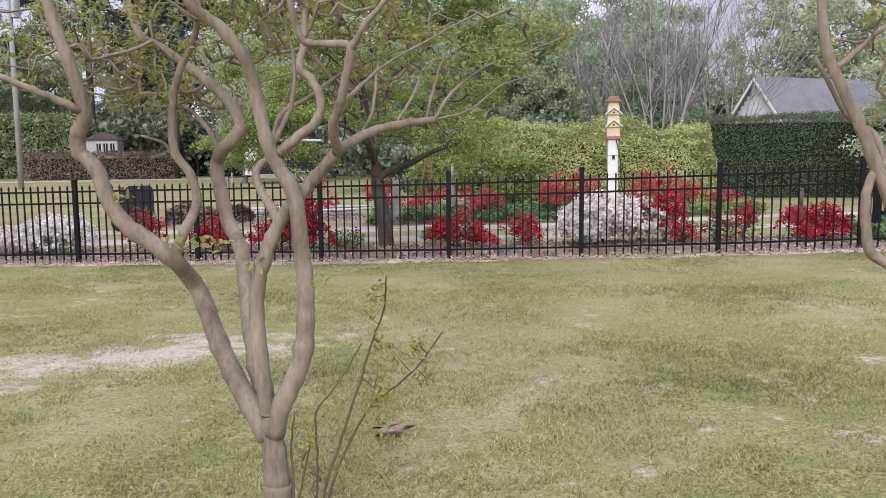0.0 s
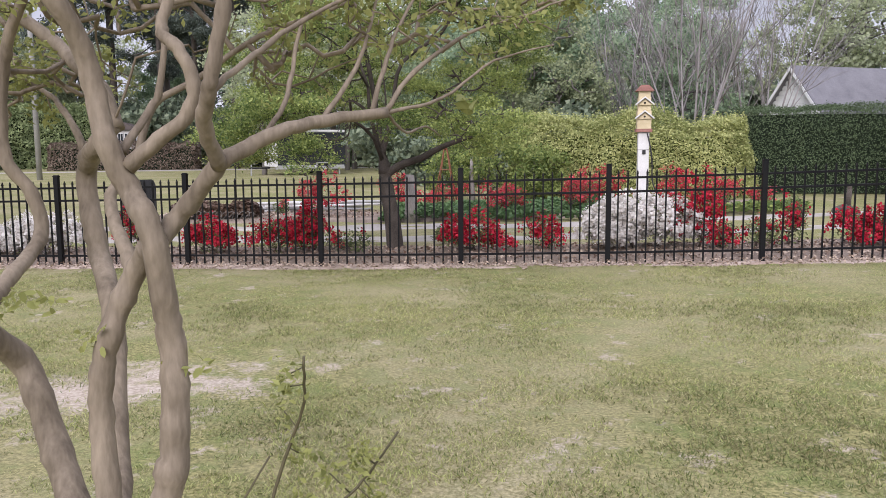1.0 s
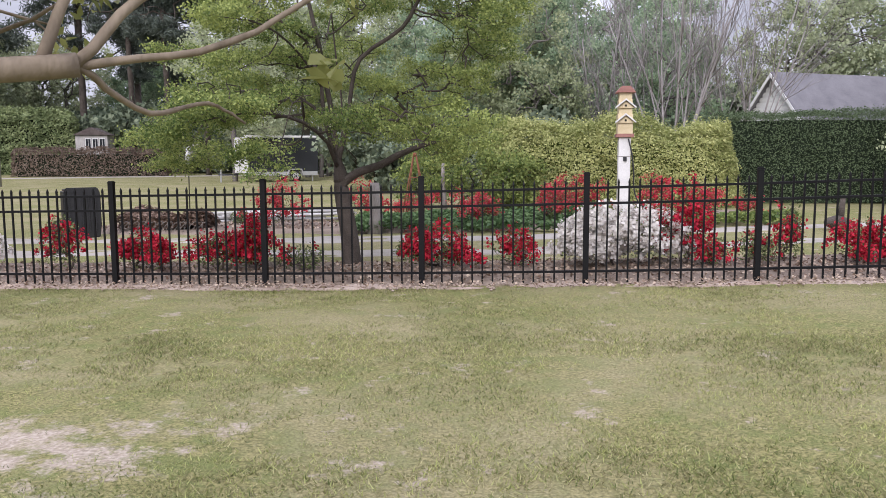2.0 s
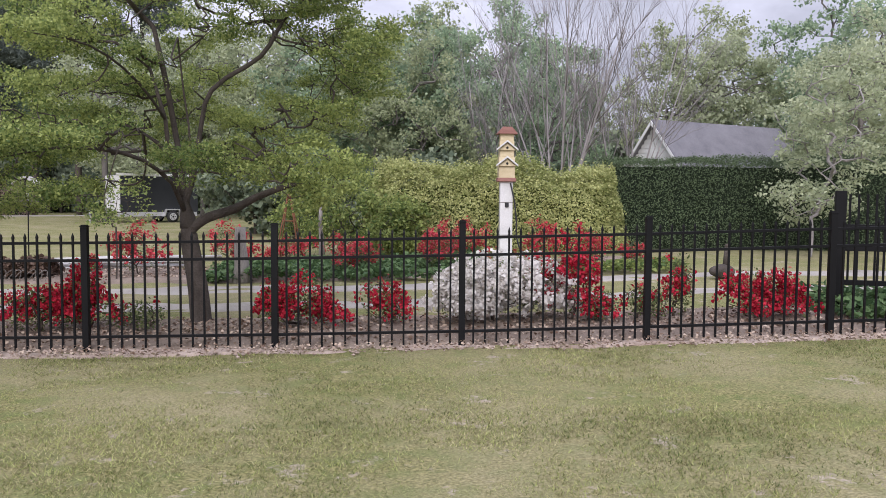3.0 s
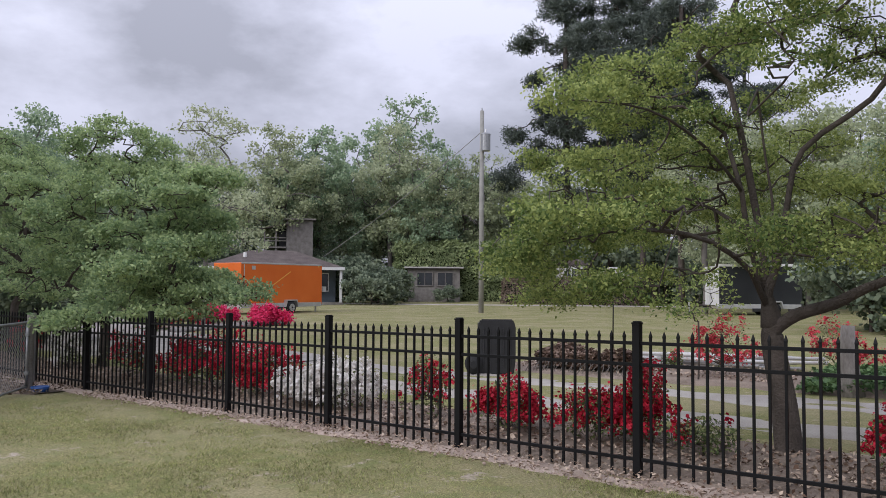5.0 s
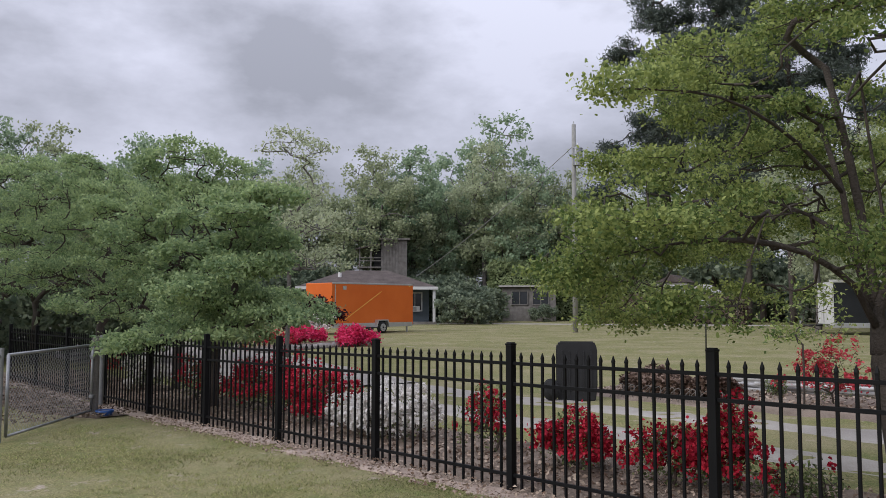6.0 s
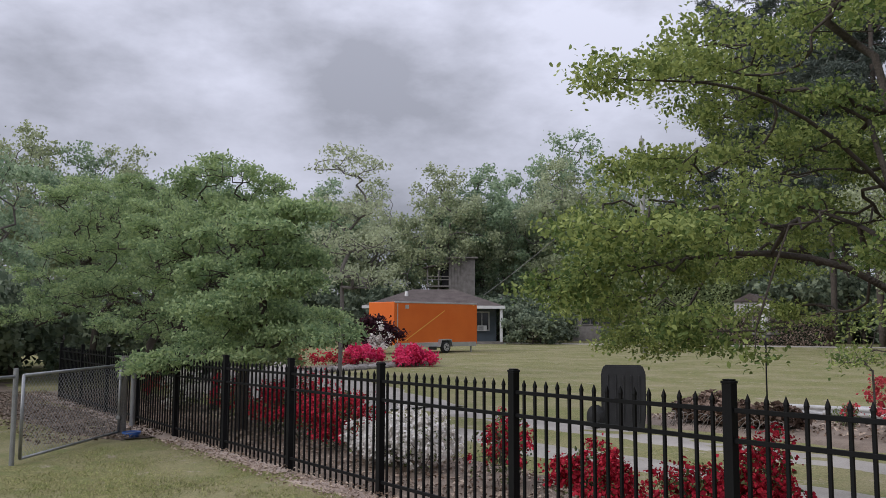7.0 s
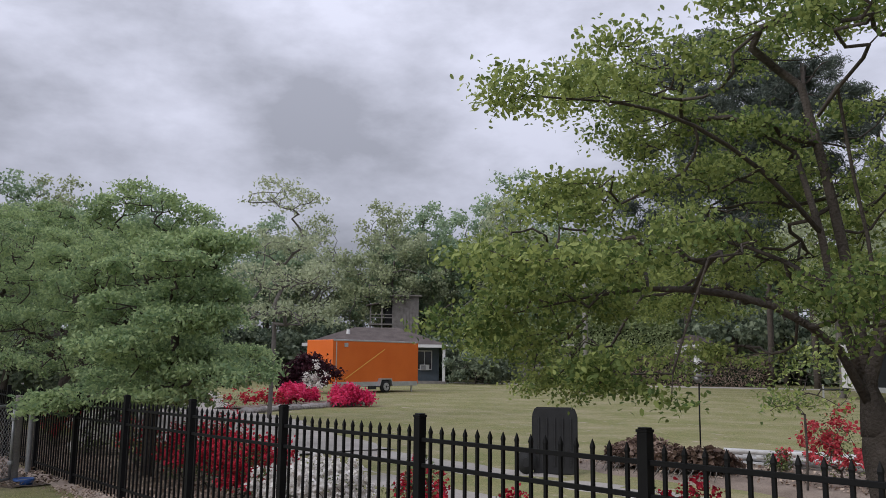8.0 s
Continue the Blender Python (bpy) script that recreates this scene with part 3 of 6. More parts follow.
scatter_litter("leaf_litter", 9000, (-17, 12.7, 10, 14.4), 0.05, 31, "dry brown fallen leaves on the mulch")
scatter_litter("leaf_litter", 3600, (-9, 11.95, 10, 12.6), 0.035, 32, "dry brown leaves along the foot of the fence")
scatter_litter("leaf_litter", 5000, (-19, 10.6, -9.4, 12.6), 0.05, 34, "dry brown leaves under the trees by the gate", M_SHADE_LITTER)
scatter_litter("leaf_litter", 2500, (-6.5, 19.4, 8, 21.6), 0.06, 33, "dry brown fallen leaves on the far bed")


def sand_clods():
    """Pale crumbs of sand and bark lying along the fence."""
    rng = np.random.default_rng(36)
    n = 1500
    x, y = rng.uniform(-9, 10, n), 12.36 + rng.normal(size=n) * 0.13
    tb = []
    for a, b in zip(x, y):
        r = rng.uniform(0.008, 0.026)
        c = np.array((a, b, gz(a, b) + 0.028))
        q = [c + np.array(v) * r * rng.uniform(0.6, 1.3) for v in ((1, 0, 0), (0, 1, 0), (-1, 0, 0), (0, -1, 0), (0, 0, 0.8), (0, 0, -0.8))]
        for i, j, k in ((0, 1, 4), (1, 2, 4), (2, 3, 4), (3, 0, 4), (1, 0, 5), (2, 1, 5), (3, 2, 5), (0, 3, 5)):
            tb += [q[i], q[j], q[k]]
    tagged(new("sand_clods", mesh_of("sand_clods", np.array(tb), 3, M_SAND)), "pale crumbs of sand along the foot of the fence", "clods", kind="stuff")


sand_clods()

# ---------------------------------------------------------------- black metal fence
PITCH, LINE = 1.88, 12.5
POST_K = list(range(-9, 7))          # posts, the one at k = 0 stands at x = 0


def picket_mesh():
    bm = bmesh.new()
    w = 0.0095
    rings = [(0.02, w), (1.135, w), (1.150, w * 1.25), (1.165, w * 0.95), (1.195, 0.0012)]
    prev = None
    for z, r in rings:
        vs = [bm.verts.new((sx * r, sy * r, z)) for sx, sy in ((-1, -1), (1, -1), (1, 1), (-1, 1))]
        if prev:
            for i in range(4):
                bm.faces.new((prev[i], prev[(i + 1) % 4], vs[(i + 1) % 4], vs[i]))
        else:
            bm.faces.new(vs[::-1])
        prev = vs
    bm.faces.new(prev)
    me = bpy.data.meshes.new("picket")
    bm.to_mesh(me)
    bm.free()
    me.materials.append(M_ALU)
    return me


PICKET = picket_mesh()
FENCE = thing("metal_fence", pose(0, LINE, 0), "black aluminium fence with spear-topped pickets between lawn and flower beds", "fence")


def fence_post(x, h=1.27, w=0.032):
    z = gz(x, LINE)
    p = part("post", boxed(x - w, -w, z - 0.12, x + w, w, z + h - 0.02, 0.003), M_ALU, FENCE, "square black post")
    bm = boxed(x - w - 0.004, -w - 0.004, z + h - 0.02, x + w + 0.004, w + 0.004, z + h - 0.004, 0.003)
    box(bm, x - w + 0.004, -w + 0.004, z + h - 0.004, x + w - 0.004, w - 0.004, z + h + 0.006, 0.003)
    part("cap", bm, M_ALU, p)


def fence_panel(xa, xb):
    za, zb = gz(xa, LINE), gz(xb, LINE)
    for z in (0.15, 0.92, 1.095):
        bm = boxed(xa + 0.03, -0.0125, -0.014, xb - 0.03, 0.0125, 0.014, 0.002)
        for v in bm.verts:
            v.co.z += z + za + (zb - za) * (v.co.x - xa) / (xb - xa)
        part("rail", bm, M_ALU, FENCE)
    for i in range(1, 16):
        o = hang("picket", PICKET, FENCE)
        o.location = (xa + (xb - xa) * i / 16, 0, za + (zb - za) * i / 16)


for k in POST_K:
    fence_post(PITCH * k)
for k in POST_K[:-1]:
    fence_panel(PITCH * k, PITCH * (k + 1))

def tall_gate():
    """A raised black metal gate leaf on a tall post behind the fence."""
    ax, ay, bx, by = 8.24, 13.75, 10.2, 13.0
    t = thing("metal_gate", pose(ax, ay, gz(ax, ay), 0, 0, math.degrees(math.atan2(by - ay, bx - ax))), "black metal gate leaf of close pickets on a tall post", "gate")
    L = math.hypot(bx - ax, by - ay)
    part("post", boxed(-0.06, -0.06, -0.1, 0.06, 0.06, 1.47, 0.005), M_ALU, t, "tall square black post")
    part("post", boxed(L, -0.05, -0.1, L + 0.1, 0.05, 1.47, 0.005), M_ALU, t)
    for z in (0.40, 0.80, 1.05):
        part("rail", boxed(0.06, -0.022, z - 0.03, L, 0.022, z + 0.03, 0.003), M_ALU, t)
    for k in range(22):
        x = 0.1 + (L - 0.15) * k / 21
        part("picket", boxed(x - 0.012, -0.012, 0.37, x + 0.012, 0.012, 1.43, 0.002), M_ALU, t)


tall_gate()

# ---------------------------------------------------------------- crape myrtles on the lawn


def crape_tree(name, limbs, base, label, blobs, n_twig, n_leaf, seed, leaf=0.026, bark=None):
    rng = np.random.default_rng(seed)
    t = thing(name, pose(0, 0, 0), label, "tree", "crape myrtles")
    tips = []
    for limb_name, pts, r0, r1 in limbs:
        p = smooth_path(pts, 5)
        s = np.linspace(0, 1, len(p))
        r = r0 + (r1 - r0) * s
        p = p + rng.normal(size=p.shape) * 0.0012
        node = np.abs(np.sin(np.pi * np.arange(len(s)) / 5)) ** 0.7
        r = r * (0.95 - 0.07 * node + 0.012 * rng.normal(size=len(s)))
        knob = rng.choice(len(s), max(1, len(s) // 14))
        r[knob] *= 1.14
        tb = Tubes()
        tb.add(p, r, 12, 0.018, rng)
        hang(limb_name, tb.mesh(limb_name, bark or M_BARK_CRAPE), t)
        tips.append(p)
    start_p, start_par = [], []
    for p in tips:
        half = p[len(p) // 2:]
        for i, q in enumerate(half):
            start_par.append(len(start_p) - 1 if i else -1)
            start_p.append(q)
    targets = in_blobs(rng, blobs, n_twig, 0.6)
    P, par, count, ends = branch_out(rng, (start_p, start_par, np.mean(start_p, axis=0)), targets, 0.09, 0.05)
    k0 = len(start_p)
    kids = {}
    for i in range(k0, len(P)):
        kids.setdefault(par[i], []).append(i)
    tb = Tubes()
    rad = 0.0018 * np.maximum(count, 1) ** 0.5
    stack = [(i, p) for p, v in kids.items() if p < k0 for i in v]
    while stack:
        i, frm = stack.pop()
        chain = [frm, i]
        while i in kids:
            ks = sorted(kids[i], key=lambda q: -count[q])
            stack += [(q, i) for q in ks[1:]]
            i = ks[0]
            chain.append(i)
        r = np.minimum(rad[chain], 0.0075)
        r[0] = r[1]
        tb.add(P[chain], r, 5)
    tagged(hang("branch_spray", tb.mesh("branch_spray", bark or M_BARK_CRAPE), t, "thin bare grey-brown twigs"), kind="stuff")
    fine = np.arange(k0, len(P))
    fine = fine[count[fine] <= 2]
    c = rng.choice(fine, n_leaf // 5)
    pts = (P[c][:, None] + rng.normal(size=(len(c), 5, 3)) * 0.022).reshape(-1, 3)
    hang("crown", mesh_of("crown", leaves(pts, leaf, rng, 0.4, 0.5), 4, M_LEAF_CRAPE), t, "sparse young yellow-green leaves")
    return t


STEMS = [
    ("trunk", [(2.088, 3.87, -0.06), (2.08, 3.87, 0.12), (2.072, 3.865, 0.3), (2.07, 3.86, 0.327), (2.064, 3.855, 0.438), (2.054, 3.86, 0.544), (2.051, 3.86, 0.591)], 0.07, 0.04),
    ("stem", [(2.064, 3.85, 0.504), (2.102, 3.85, 0.623), (2.145, 3.86, 0.713), (2.179, 3.87, 0.821), (2.19, 3.88, 0.924), (2.19, 3.89, 1.027), (2.18, 3.9, 1.14), (2.178, 3.88, 1.236), (2.173, 3.86, 1.359), (2.15, 3.86, 1.43), (2.105, 3.88, 1.49), (2.069, 3.86, 1.591), (2.044, 3.87, 1.701), (2.032, 3.85, 1.798), (2.013, 3.8, 1.88), (1.961, 3.75, 1.959), (1.886, 3.7, 2.026), (1.836, 3.65, 2.143)], 0.043, 0.02),
    ("stem", [(2.05, 3.86, 0.554), (2.033, 3.86, 0.683), (2.015, 3.87, 0.818), (2.007, 3.88, 0.943), (2.013, 3.88, 1.048), (2.035, 3.88, 1.132), (2.068, 3.9, 1.234), (2.109, 3.9, 1.306), (2.148, 3.88, 1.354)], 0.034, 0.028),
    ("limb", [(2.088, 3.91, 1.291), (2.052, 3.95, 1.34), (1.998, 4, 1.399), (1.963, 4.05, 1.462), (1.975, 4.08, 1.5), (2.01, 4.1, 1.547), (2.035, 4.15, 1.686), (2.143, 4.2, 1.761), (2.291, 4.25, 1.871), (2.486, 4.3, 1.945), (2.688, 4.4, 2.064)], 0.021, 0.004),
    ("stem", [(2.031, 3.88, 0.569), (1.938, 4.05, 0.706), (1.881, 4.15, 0.842), (1.832, 4.25, 1.011), (1.8, 4.3, 1.147), (1.715, 4.4, 1.246), (1.675, 4.43, 1.366), (1.648, 4.46, 1.488), (1.687, 4.42, 1.553), (1.751, 4.36, 1.59), (1.803, 4.36, 1.651)], 0.037, 0.031),
    ("stem", [(1.807, 4.36, 1.636), (1.748, 4.4, 1.75), (1.632, 4.45, 1.844), (1.533, 4.5, 1.913), (1.401, 4.5, 2.006), (1.313, 4.5, 2.056), (1.263, 4.5, 2.178), (1.233, 4.5, 2.382)], 0.029, 0.016),
    ("limb", [(1.681, 4.42, 1.544), (1.628, 4.45, 1.635), (1.559, 4.5, 1.698), (1.47, 4.55, 1.759), (1.299, 4.6, 1.821), (1.075, 4.65, 1.813), (0.842, 4.7, 1.876)], 0.014, 0.004),
    ("stem", [(2.043, 3.86, 0.489), (1.971, 3.88, 0.604), (1.887, 3.93, 0.715), (1.812, 3.98, 0.833), (1.764, 4, 0.95), (1.717, 4, 1.049), (1.687, 3.87, 1.169), (1.597, 3.84, 1.243), (1.536, 3.82, 1.303), (1.498, 3.8, 1.385), (1.467, 3.79, 1.487), (1.413, 3.78, 1.551), (1.416, 3.77, 1.606), (1.459, 3.75, 1.673), (1.455, 3.73, 1.759), (1.435, 3.7, 1.871), (1.396, 3.7, 1.984), (1.371, 3.7, 2.115)], 0.044, 0.021),
    ("limb", [(1.46, 3.75, 1.683), (1.429, 3.7, 1.708), (1.341, 3.65, 1.755), (1.257, 3.6, 1.798), (1.157, 3.55, 1.831)], 0.017, 0.009),
    ("limb", [(1.7, 3.9, 1.174), (1.673, 4.05, 1.252), (1.659, 4.2, 1.331), (1.636, 4.22, 1.445), (1.583, 4.19, 1.544), (1.574, 4.19, 1.661), (1.592, 4.19, 1.788), (1.637, 4.17, 1.891), (1.693, 4.15, 1.979), (1.739, 4.1, 2.074), (1.752, 4.1, 2.27)], 0.024, 0.013),
    ("limb", [(1.574, 4.19, 1.553), (1.544, 4.15, 1.588), (1.488, 4.1, 1.614)], 0.009, 0.005),
    ("limb", [(2.161, 3.87, 1.347), (2.191, 3.92, 1.407), (2.238, 3.92, 1.458), (2.314, 3.9, 1.539), (2.366, 3.95, 1.579), (2.43, 4, 1.617), (2.519, 4.1, 1.644), (2.642, 4.2, 1.666)], 0.027, 0.015),
    ("limb", [(2.32, 3.89, 1.538), (2.328, 3.8, 1.625), (2.363, 3.75, 1.688), (2.378, 3.74, 1.734), (2.408, 3.74, 1.863), (2.382, 3.74, 1.895), (2.265, 3.74, 1.901), (2.235, 3.72, 1.938), (2.222, 3.7, 2.017), (2.208, 3.7, 2.143)], 0.02, 0.011),
    ("limb", [(2.406, 3.74, 1.872), (2.471, 3.72, 1.964), (2.548, 3.72, 2.047), (2.605, 3.72, 2.152)], 0.012, 0.007),
    ("limb", [(2.11, 3.88, 1.537), (2.18, 3.89, 1.596), (2.247, 3.9, 1.654), (2.265, 3.9, 1.723), (2.228, 3.9, 1.799), (2.183, 3.92, 1.841), (2.191, 3.95, 1.924), (2.188, 4, 2.092), (2.182, 4, 2.232)], 0.021, 0.012),
    ("limb", [(2.084, 3.9, 1.569), (2.101, 4, 1.666), (2.122, 4.02, 1.719), (2.125, 4.05, 1.886), (2.072, 4.1, 2.052)], 0.012, 0.007),
    ("limb", [(2.633, 4.2, 1.664), (2.695, 4.3, 1.773), (2.823, 4.45, 1.891), (2.974, 4.55, 1.952), (3.156, 4.65, 2.033)], 0.008, 0.0028),
    ("limb", [(2.607, 4.18, 1.664), (2.629, 4.25, 1.803), (2.669, 4.35, 1.945), (2.754, 4.45, 2.116)], 0.008, 0.0028),
    ("limb", [(2.498, 4.1, 1.64), (2.561, 4.2, 1.778), (2.588, 4.3, 1.93), (2.601, 4.4, 2.111)], 0.008, 0.003),
    ("limb", [(2.633, 4.2, 1.664), (2.759, 4.35, 1.708), (2.892, 4.5, 1.82), (3.059, 4.6, 1.874)], 0.006, 0.0025),
    ("limb", [(2.387, 4, 1.601), (2.412, 4.1, 1.709), (2.414, 4.2, 1.867), (2.449, 4.3, 2.032), (2.466, 4.35, 2.195)], 0.008, 0.003),
    ("limb", [(2.361, 3.76, 1.689), (2.422, 3.85, 1.771), (2.505, 3.95, 1.858), (2.637, 4.05, 1.948), (2.815, 4.2, 2.07)], 0.009, 0.003),
    ("limb", [(2.637, 4.2, 1.664), (2.671, 4.3, 1.617), (2.708, 4.4, 1.635), (2.742, 4.45, 1.609)], 0.005, 0.002),
]
SPROUTS = [
    ("sprout", [(2.201, 3.91, 0.02), (2.231, 3.93, 0.258), (2.281, 3.97, 0.423), (2.345, 4.02, 0.632), (2.405, 4.05, 0.825), (2.455, 4.03, 0.951), (2.474, 3.98, 1.078)], 0.0068, 0.0036),
    ("sprout", [(2.218, 3.93, 0.02), (2.248, 3.95, 0.25), (2.314, 4.02, 0.428), (2.394, 4.08, 0.558), (2.505, 4.12, 0.64), (2.585, 4.17, 0.72), (2.656, 4.2, 0.823)], 0.0062, 0.0034),
    ("sprout", [(2.176, 3.88, 0.02), (2.206, 3.9, 0.248), (2.215, 3.9, 0.425), (2.215, 3.9, 0.578), (2.269, 3.95, 0.651), (2.366, 4.02, 0.81)], 0.0056, 0.003),
    ("sprout", [(2.107, 3.82, 0.02), (2.137, 3.84, 0.272), (2.132, 3.84, 0.445), (2.151, 3.84, 0.596)], 0.0056, 0.0034),
    ("sprout", [(2.122, 3.84, 0.02), (2.152, 3.86, 0.264), (2.197, 3.86, 0.461), (2.167, 3.86, 0.406)], 0.005, 0.0034),
]
TWIG_ZONES = [(2.792, 4.6, 1.975, 0.38, 0.35, 0.2), (2.509, 4.35, 2.016, 0.3, 0.3, 0.22), (3.061, 4.75, 2.062, 0.2, 0.2, 0.14), (2.266, 4.2, 2.064, 0.35, 0.35, 0.25), (1.822, 4.3, 2.071, 0.4, 0.4, 0.25), (1.154, 4.6, 2.012, 0.45, 0.4, 0.26), (1.054, 4.2, 2.03, 0.4, 0.4, 0.25), (1.464, 4.6, 1.805, 0.35, 0.3, 0.14), (2.289, 4.5, 1.855, 0.3, 0.3, 0.15), (2.078, 4.1, 2.239, 0.8, 0.6, 0.2)]
SPRIGS = [(1.702, 3.9, 1.216), (1.76, 3.93, 1.205), (1.812, 3.95, 1.211), (2.021, 3.86, 1.143), (2.229, 3.9, 1.072), (1.551, 3.8, 1.385), (2.206, 3.93, 0.546)]
crape_tree("crape_myrtle", STEMS, (2.05, 3.9), "multi-stemmed crape myrtle with smooth knobbly tan bark", TWIG_ZONES, 1100, 10500, 51)
rl = np.random.default_rng(54)
spray_leaf = bpy.data.objects["crape_myrtle"]
for q in range(9):
    c0 = np.array([[2.78 + rl.normal() * 0.014, 4.78 + rl.normal() * 0.03, 1.715 + rl.normal() * 0.014]])
    hang("leaf", mesh_of("leaf", leaves(c0, 0.06, rl, 0.5, 0.5, round_leaf=True), 6, M_LEAF_CRAPE), spray_leaf)
for sx, sy, sz in SPRIGS:
    for q in range(15):
        c0 = np.array([(sx, sy, sz)]) + rl.normal(size=(1, 3)) * (0.028, 0.02, 0.016)
        hang("leaf", mesh_of("leaf", leaves(c0, 0.028, rl, 0.5, 0.5, round_leaf=True), 6, M_LEAF_CRAPE), spray_leaf)
crape_tree("basal_sprouts", SPROUTS, (2.1, 3.9), "thin suckers with small leaves at the foot of the crape myrtle",
           [(2.42, 4.05, 0.75, 0.1, 0.06, 0.3), (2.2, 3.9, 0.3, 0.06, 0.06, 0.2), (2.56, 4.12, 0.72, 0.1, 0.05, 0.12), (2.46, 4.0, 1.02, 0.05, 0.04, 0.07)], 26, 620, 52, 0.024, M_SPROUT)
crape_tree("crape_myrtle", [
    ("trunk", [(4.62, 4.0, -0.02), (4.58, 4.0, 0.3), (4.5, 4.0, 0.7), (4.39, 4.0, 0.96)], 0.06, 0.038),
    ("stem", [(4.45, 4.0, 0.85), (4.39, 4.0, 0.98), (4.27, 4.0, 1.12), (4.19, 4.0, 1.18), (4.17, 4.0, 1.35), (4.19, 4.0, 1.44), (4.26, 4.0, 1.53), (4.31, 4.0, 1.69), (4.35, 4.05, 2.1)], 0.024, 0.013),
    ("stem", [(4.45, 4.0, 0.82), (4.28, 4.0, 1.28), (4.18, 4.0, 1.52), (4.13, 4.0, 1.63), (4.07, 4.0, 1.75), (4.01, 4.0, 1.9), (3.99, 4.0, 2.2)], 0.029, 0.018),
    ("limb", [(4.05, 4.0, 1.81), (4.1, 4.0, 1.85), (4.2, 4.0, 1.94), (4.33, 4.0, 2.01)], 0.013, 0.008),
    ("limb", [(4.26, 4.0, 1.34), (4.22, 4.05, 1.56), (4.13, 4.1, 1.66), (4.02, 4.12, 1.86)], 0.018, 0.008)], (4.6, 4.0),
    "crape myrtle with curved tan stems and few leaves", [(4.3, 4.1, 2.1, 0.4, 0.4, 0.3), (4.5, 4.2, 1.8, 0.3, 0.3, 0.3)], 160, 1500, 53)

# ---------------------------------------------------------------- dogwood behind the fence
rd = np.random.default_rng(77)
tiers = []
for z_, reach in ((1.85, 2.2), (2.2, 2.45), (2.6, 2.4), (3.0, 2.35), (3.4, 2.1), (3.8, 1.85), (4.2, 1.45), (4.6, 1.2), (5.0, 1.0), (5.4, 0.7)):
    n_ = 13 if z_ < 3.2 else 9 if z_ < 4.5 else 6
    for k in range(n_):
        a_, q_ = 2 * math.pi * (k / n_ + rd.uniform(0, 0.1)), reach * math.sqrt(rd.uniform(0.08, 1.0))
        x_, y_ = 0.45 + min(1.1, max(0, 0.75 * (z_ - 3.0))) + 1.02 * q_ * math.cos(a_), 14.1 + q_ * math.sin(a_)
        if (y_ < 13.3 and 2.5 < z_ < 3.2) or (x_ > 0.2 and z_ < 2.1 and y_ < 13.3) or (z_ < 2.0 and -0.6 < x_ < 0.9):
            continue
        r_ = rd.uniform(0.4, 0.7)
        tiers.append((x_, y_, z_ + rd.uniform(-0.12, 0.12) - 0.12 * q_ / reach, r_, r_, rd.uniform(0.08, 0.16)))
tiers += [(-1.0, 12.2, 1.9, 0.35, 0.3, 0.14), (-0.7, 12.6, 2.05, 0.6, 0.5, 0.2), (-0.1, 12.3, 1.6, 0.55, 0.3, 0.16), (-0.4, 12.8, 2.3, 0.7, 0.5, 0.16), (-0.3, 11.85, 3.08, 0.35, 0.3, 0.1), (-0.2, 12.3, 3.2, 0.5, 0.4, 0.12),
          (-1.5, 13.3, 1.75, 0.6, 0.6, 0.18), (0.9, 13.4, 1.95, 0.6, 0.4, 0.2), (1.2, 14.6, 2.0, 0.7, 0.6, 0.2), (-0.5, 12.2, 2.35, 0.5, 0.4, 0.18), (-0.3, 12.6, 2.65, 0.5, 0.4, 0.15), (-1.6, 13.9, 1.5, 0.5, 0.5, 0.14), (1.7, 14.0, 1.95, 0.8, 0.6, 0.2), (2.3, 14.0, 1.85, 0.55, 0.5, 0.2), (2.1, 13.7, 1.6, 0.5, 0.4, 0.15), (2.3, 14.2, 3.5, 0.5, 0.5, 0.16), (2.0, 14.4, 4.0, 0.5, 0.5, 0.16)]
w_, c_ = grow(rd, [(0.68, 14.2, -0.05), (0.63, 14.2, 0.51), (0.54, 14.2, 1.05), (0.52, 14.2, 1.34)], tiers,
              2100, 0.2, 0.0026, 0.405, 0.06, M_BARK_DARK, 145000, 0.034, 0.08, M_LEAF_DOG, up=0.3, aspect=0.58, sag=0.03, sides=8, flat=0.5, shell=0.5, round_leaf=True, droop=True, bole_r=0.105,
              extra=[[2400, (0.56, 14.2, 1.2), (0.77, 14.15, 1.34), (1.11, 14.1, 1.45), (1.38, 14.05, 1.59), (1.78, 14.0, 1.73), (2.05, 14.0, 1.75)],
                     [(0.43, 14.25, 1.98), (0.0, 14.2, 2.35), (-0.7, 14.1, 2.6), (-1.4, 14.1, 2.5)],
                     [20, (0.5, 14.2, 1.6), (0.2, 13.6, 2.0), (-0.3, 13.0, 2.1), (-0.9, 12.3, 1.92)],
                     [20, (0.4, 14.25, 2.3), (0.2, 13.5, 2.85), (0.0, 12.7, 3.1), (-0.3, 11.9, 3.08)],
                     [(0.25, 14.3, 2.98), (-0.3, 14.2, 3.4), (-1.0, 14.0, 3.75), (-1.7, 13.8, 3.9)],
                     [70, (0.51, 14.2, 1.31), (0.43, 14.25, 1.98), (0.32, 14.3, 2.58), (0.25, 14.3, 2.98), (0.08, 14.4, 3.64)],
                     [20, (0.53, 14.2, 1.38), (0.56, 14.2, 2.25), (0.52, 14.1, 2.84), (0.49, 14.0, 3.44)],
                     [70, (0.55, 14.2, 1.58), (0.66, 14.25, 2.31), (0.8, 14.3, 2.88), (1.37, 14.4, 3.3), (1.63, 14.5, 3.75), (2.02, 14.5, 4.14)]])
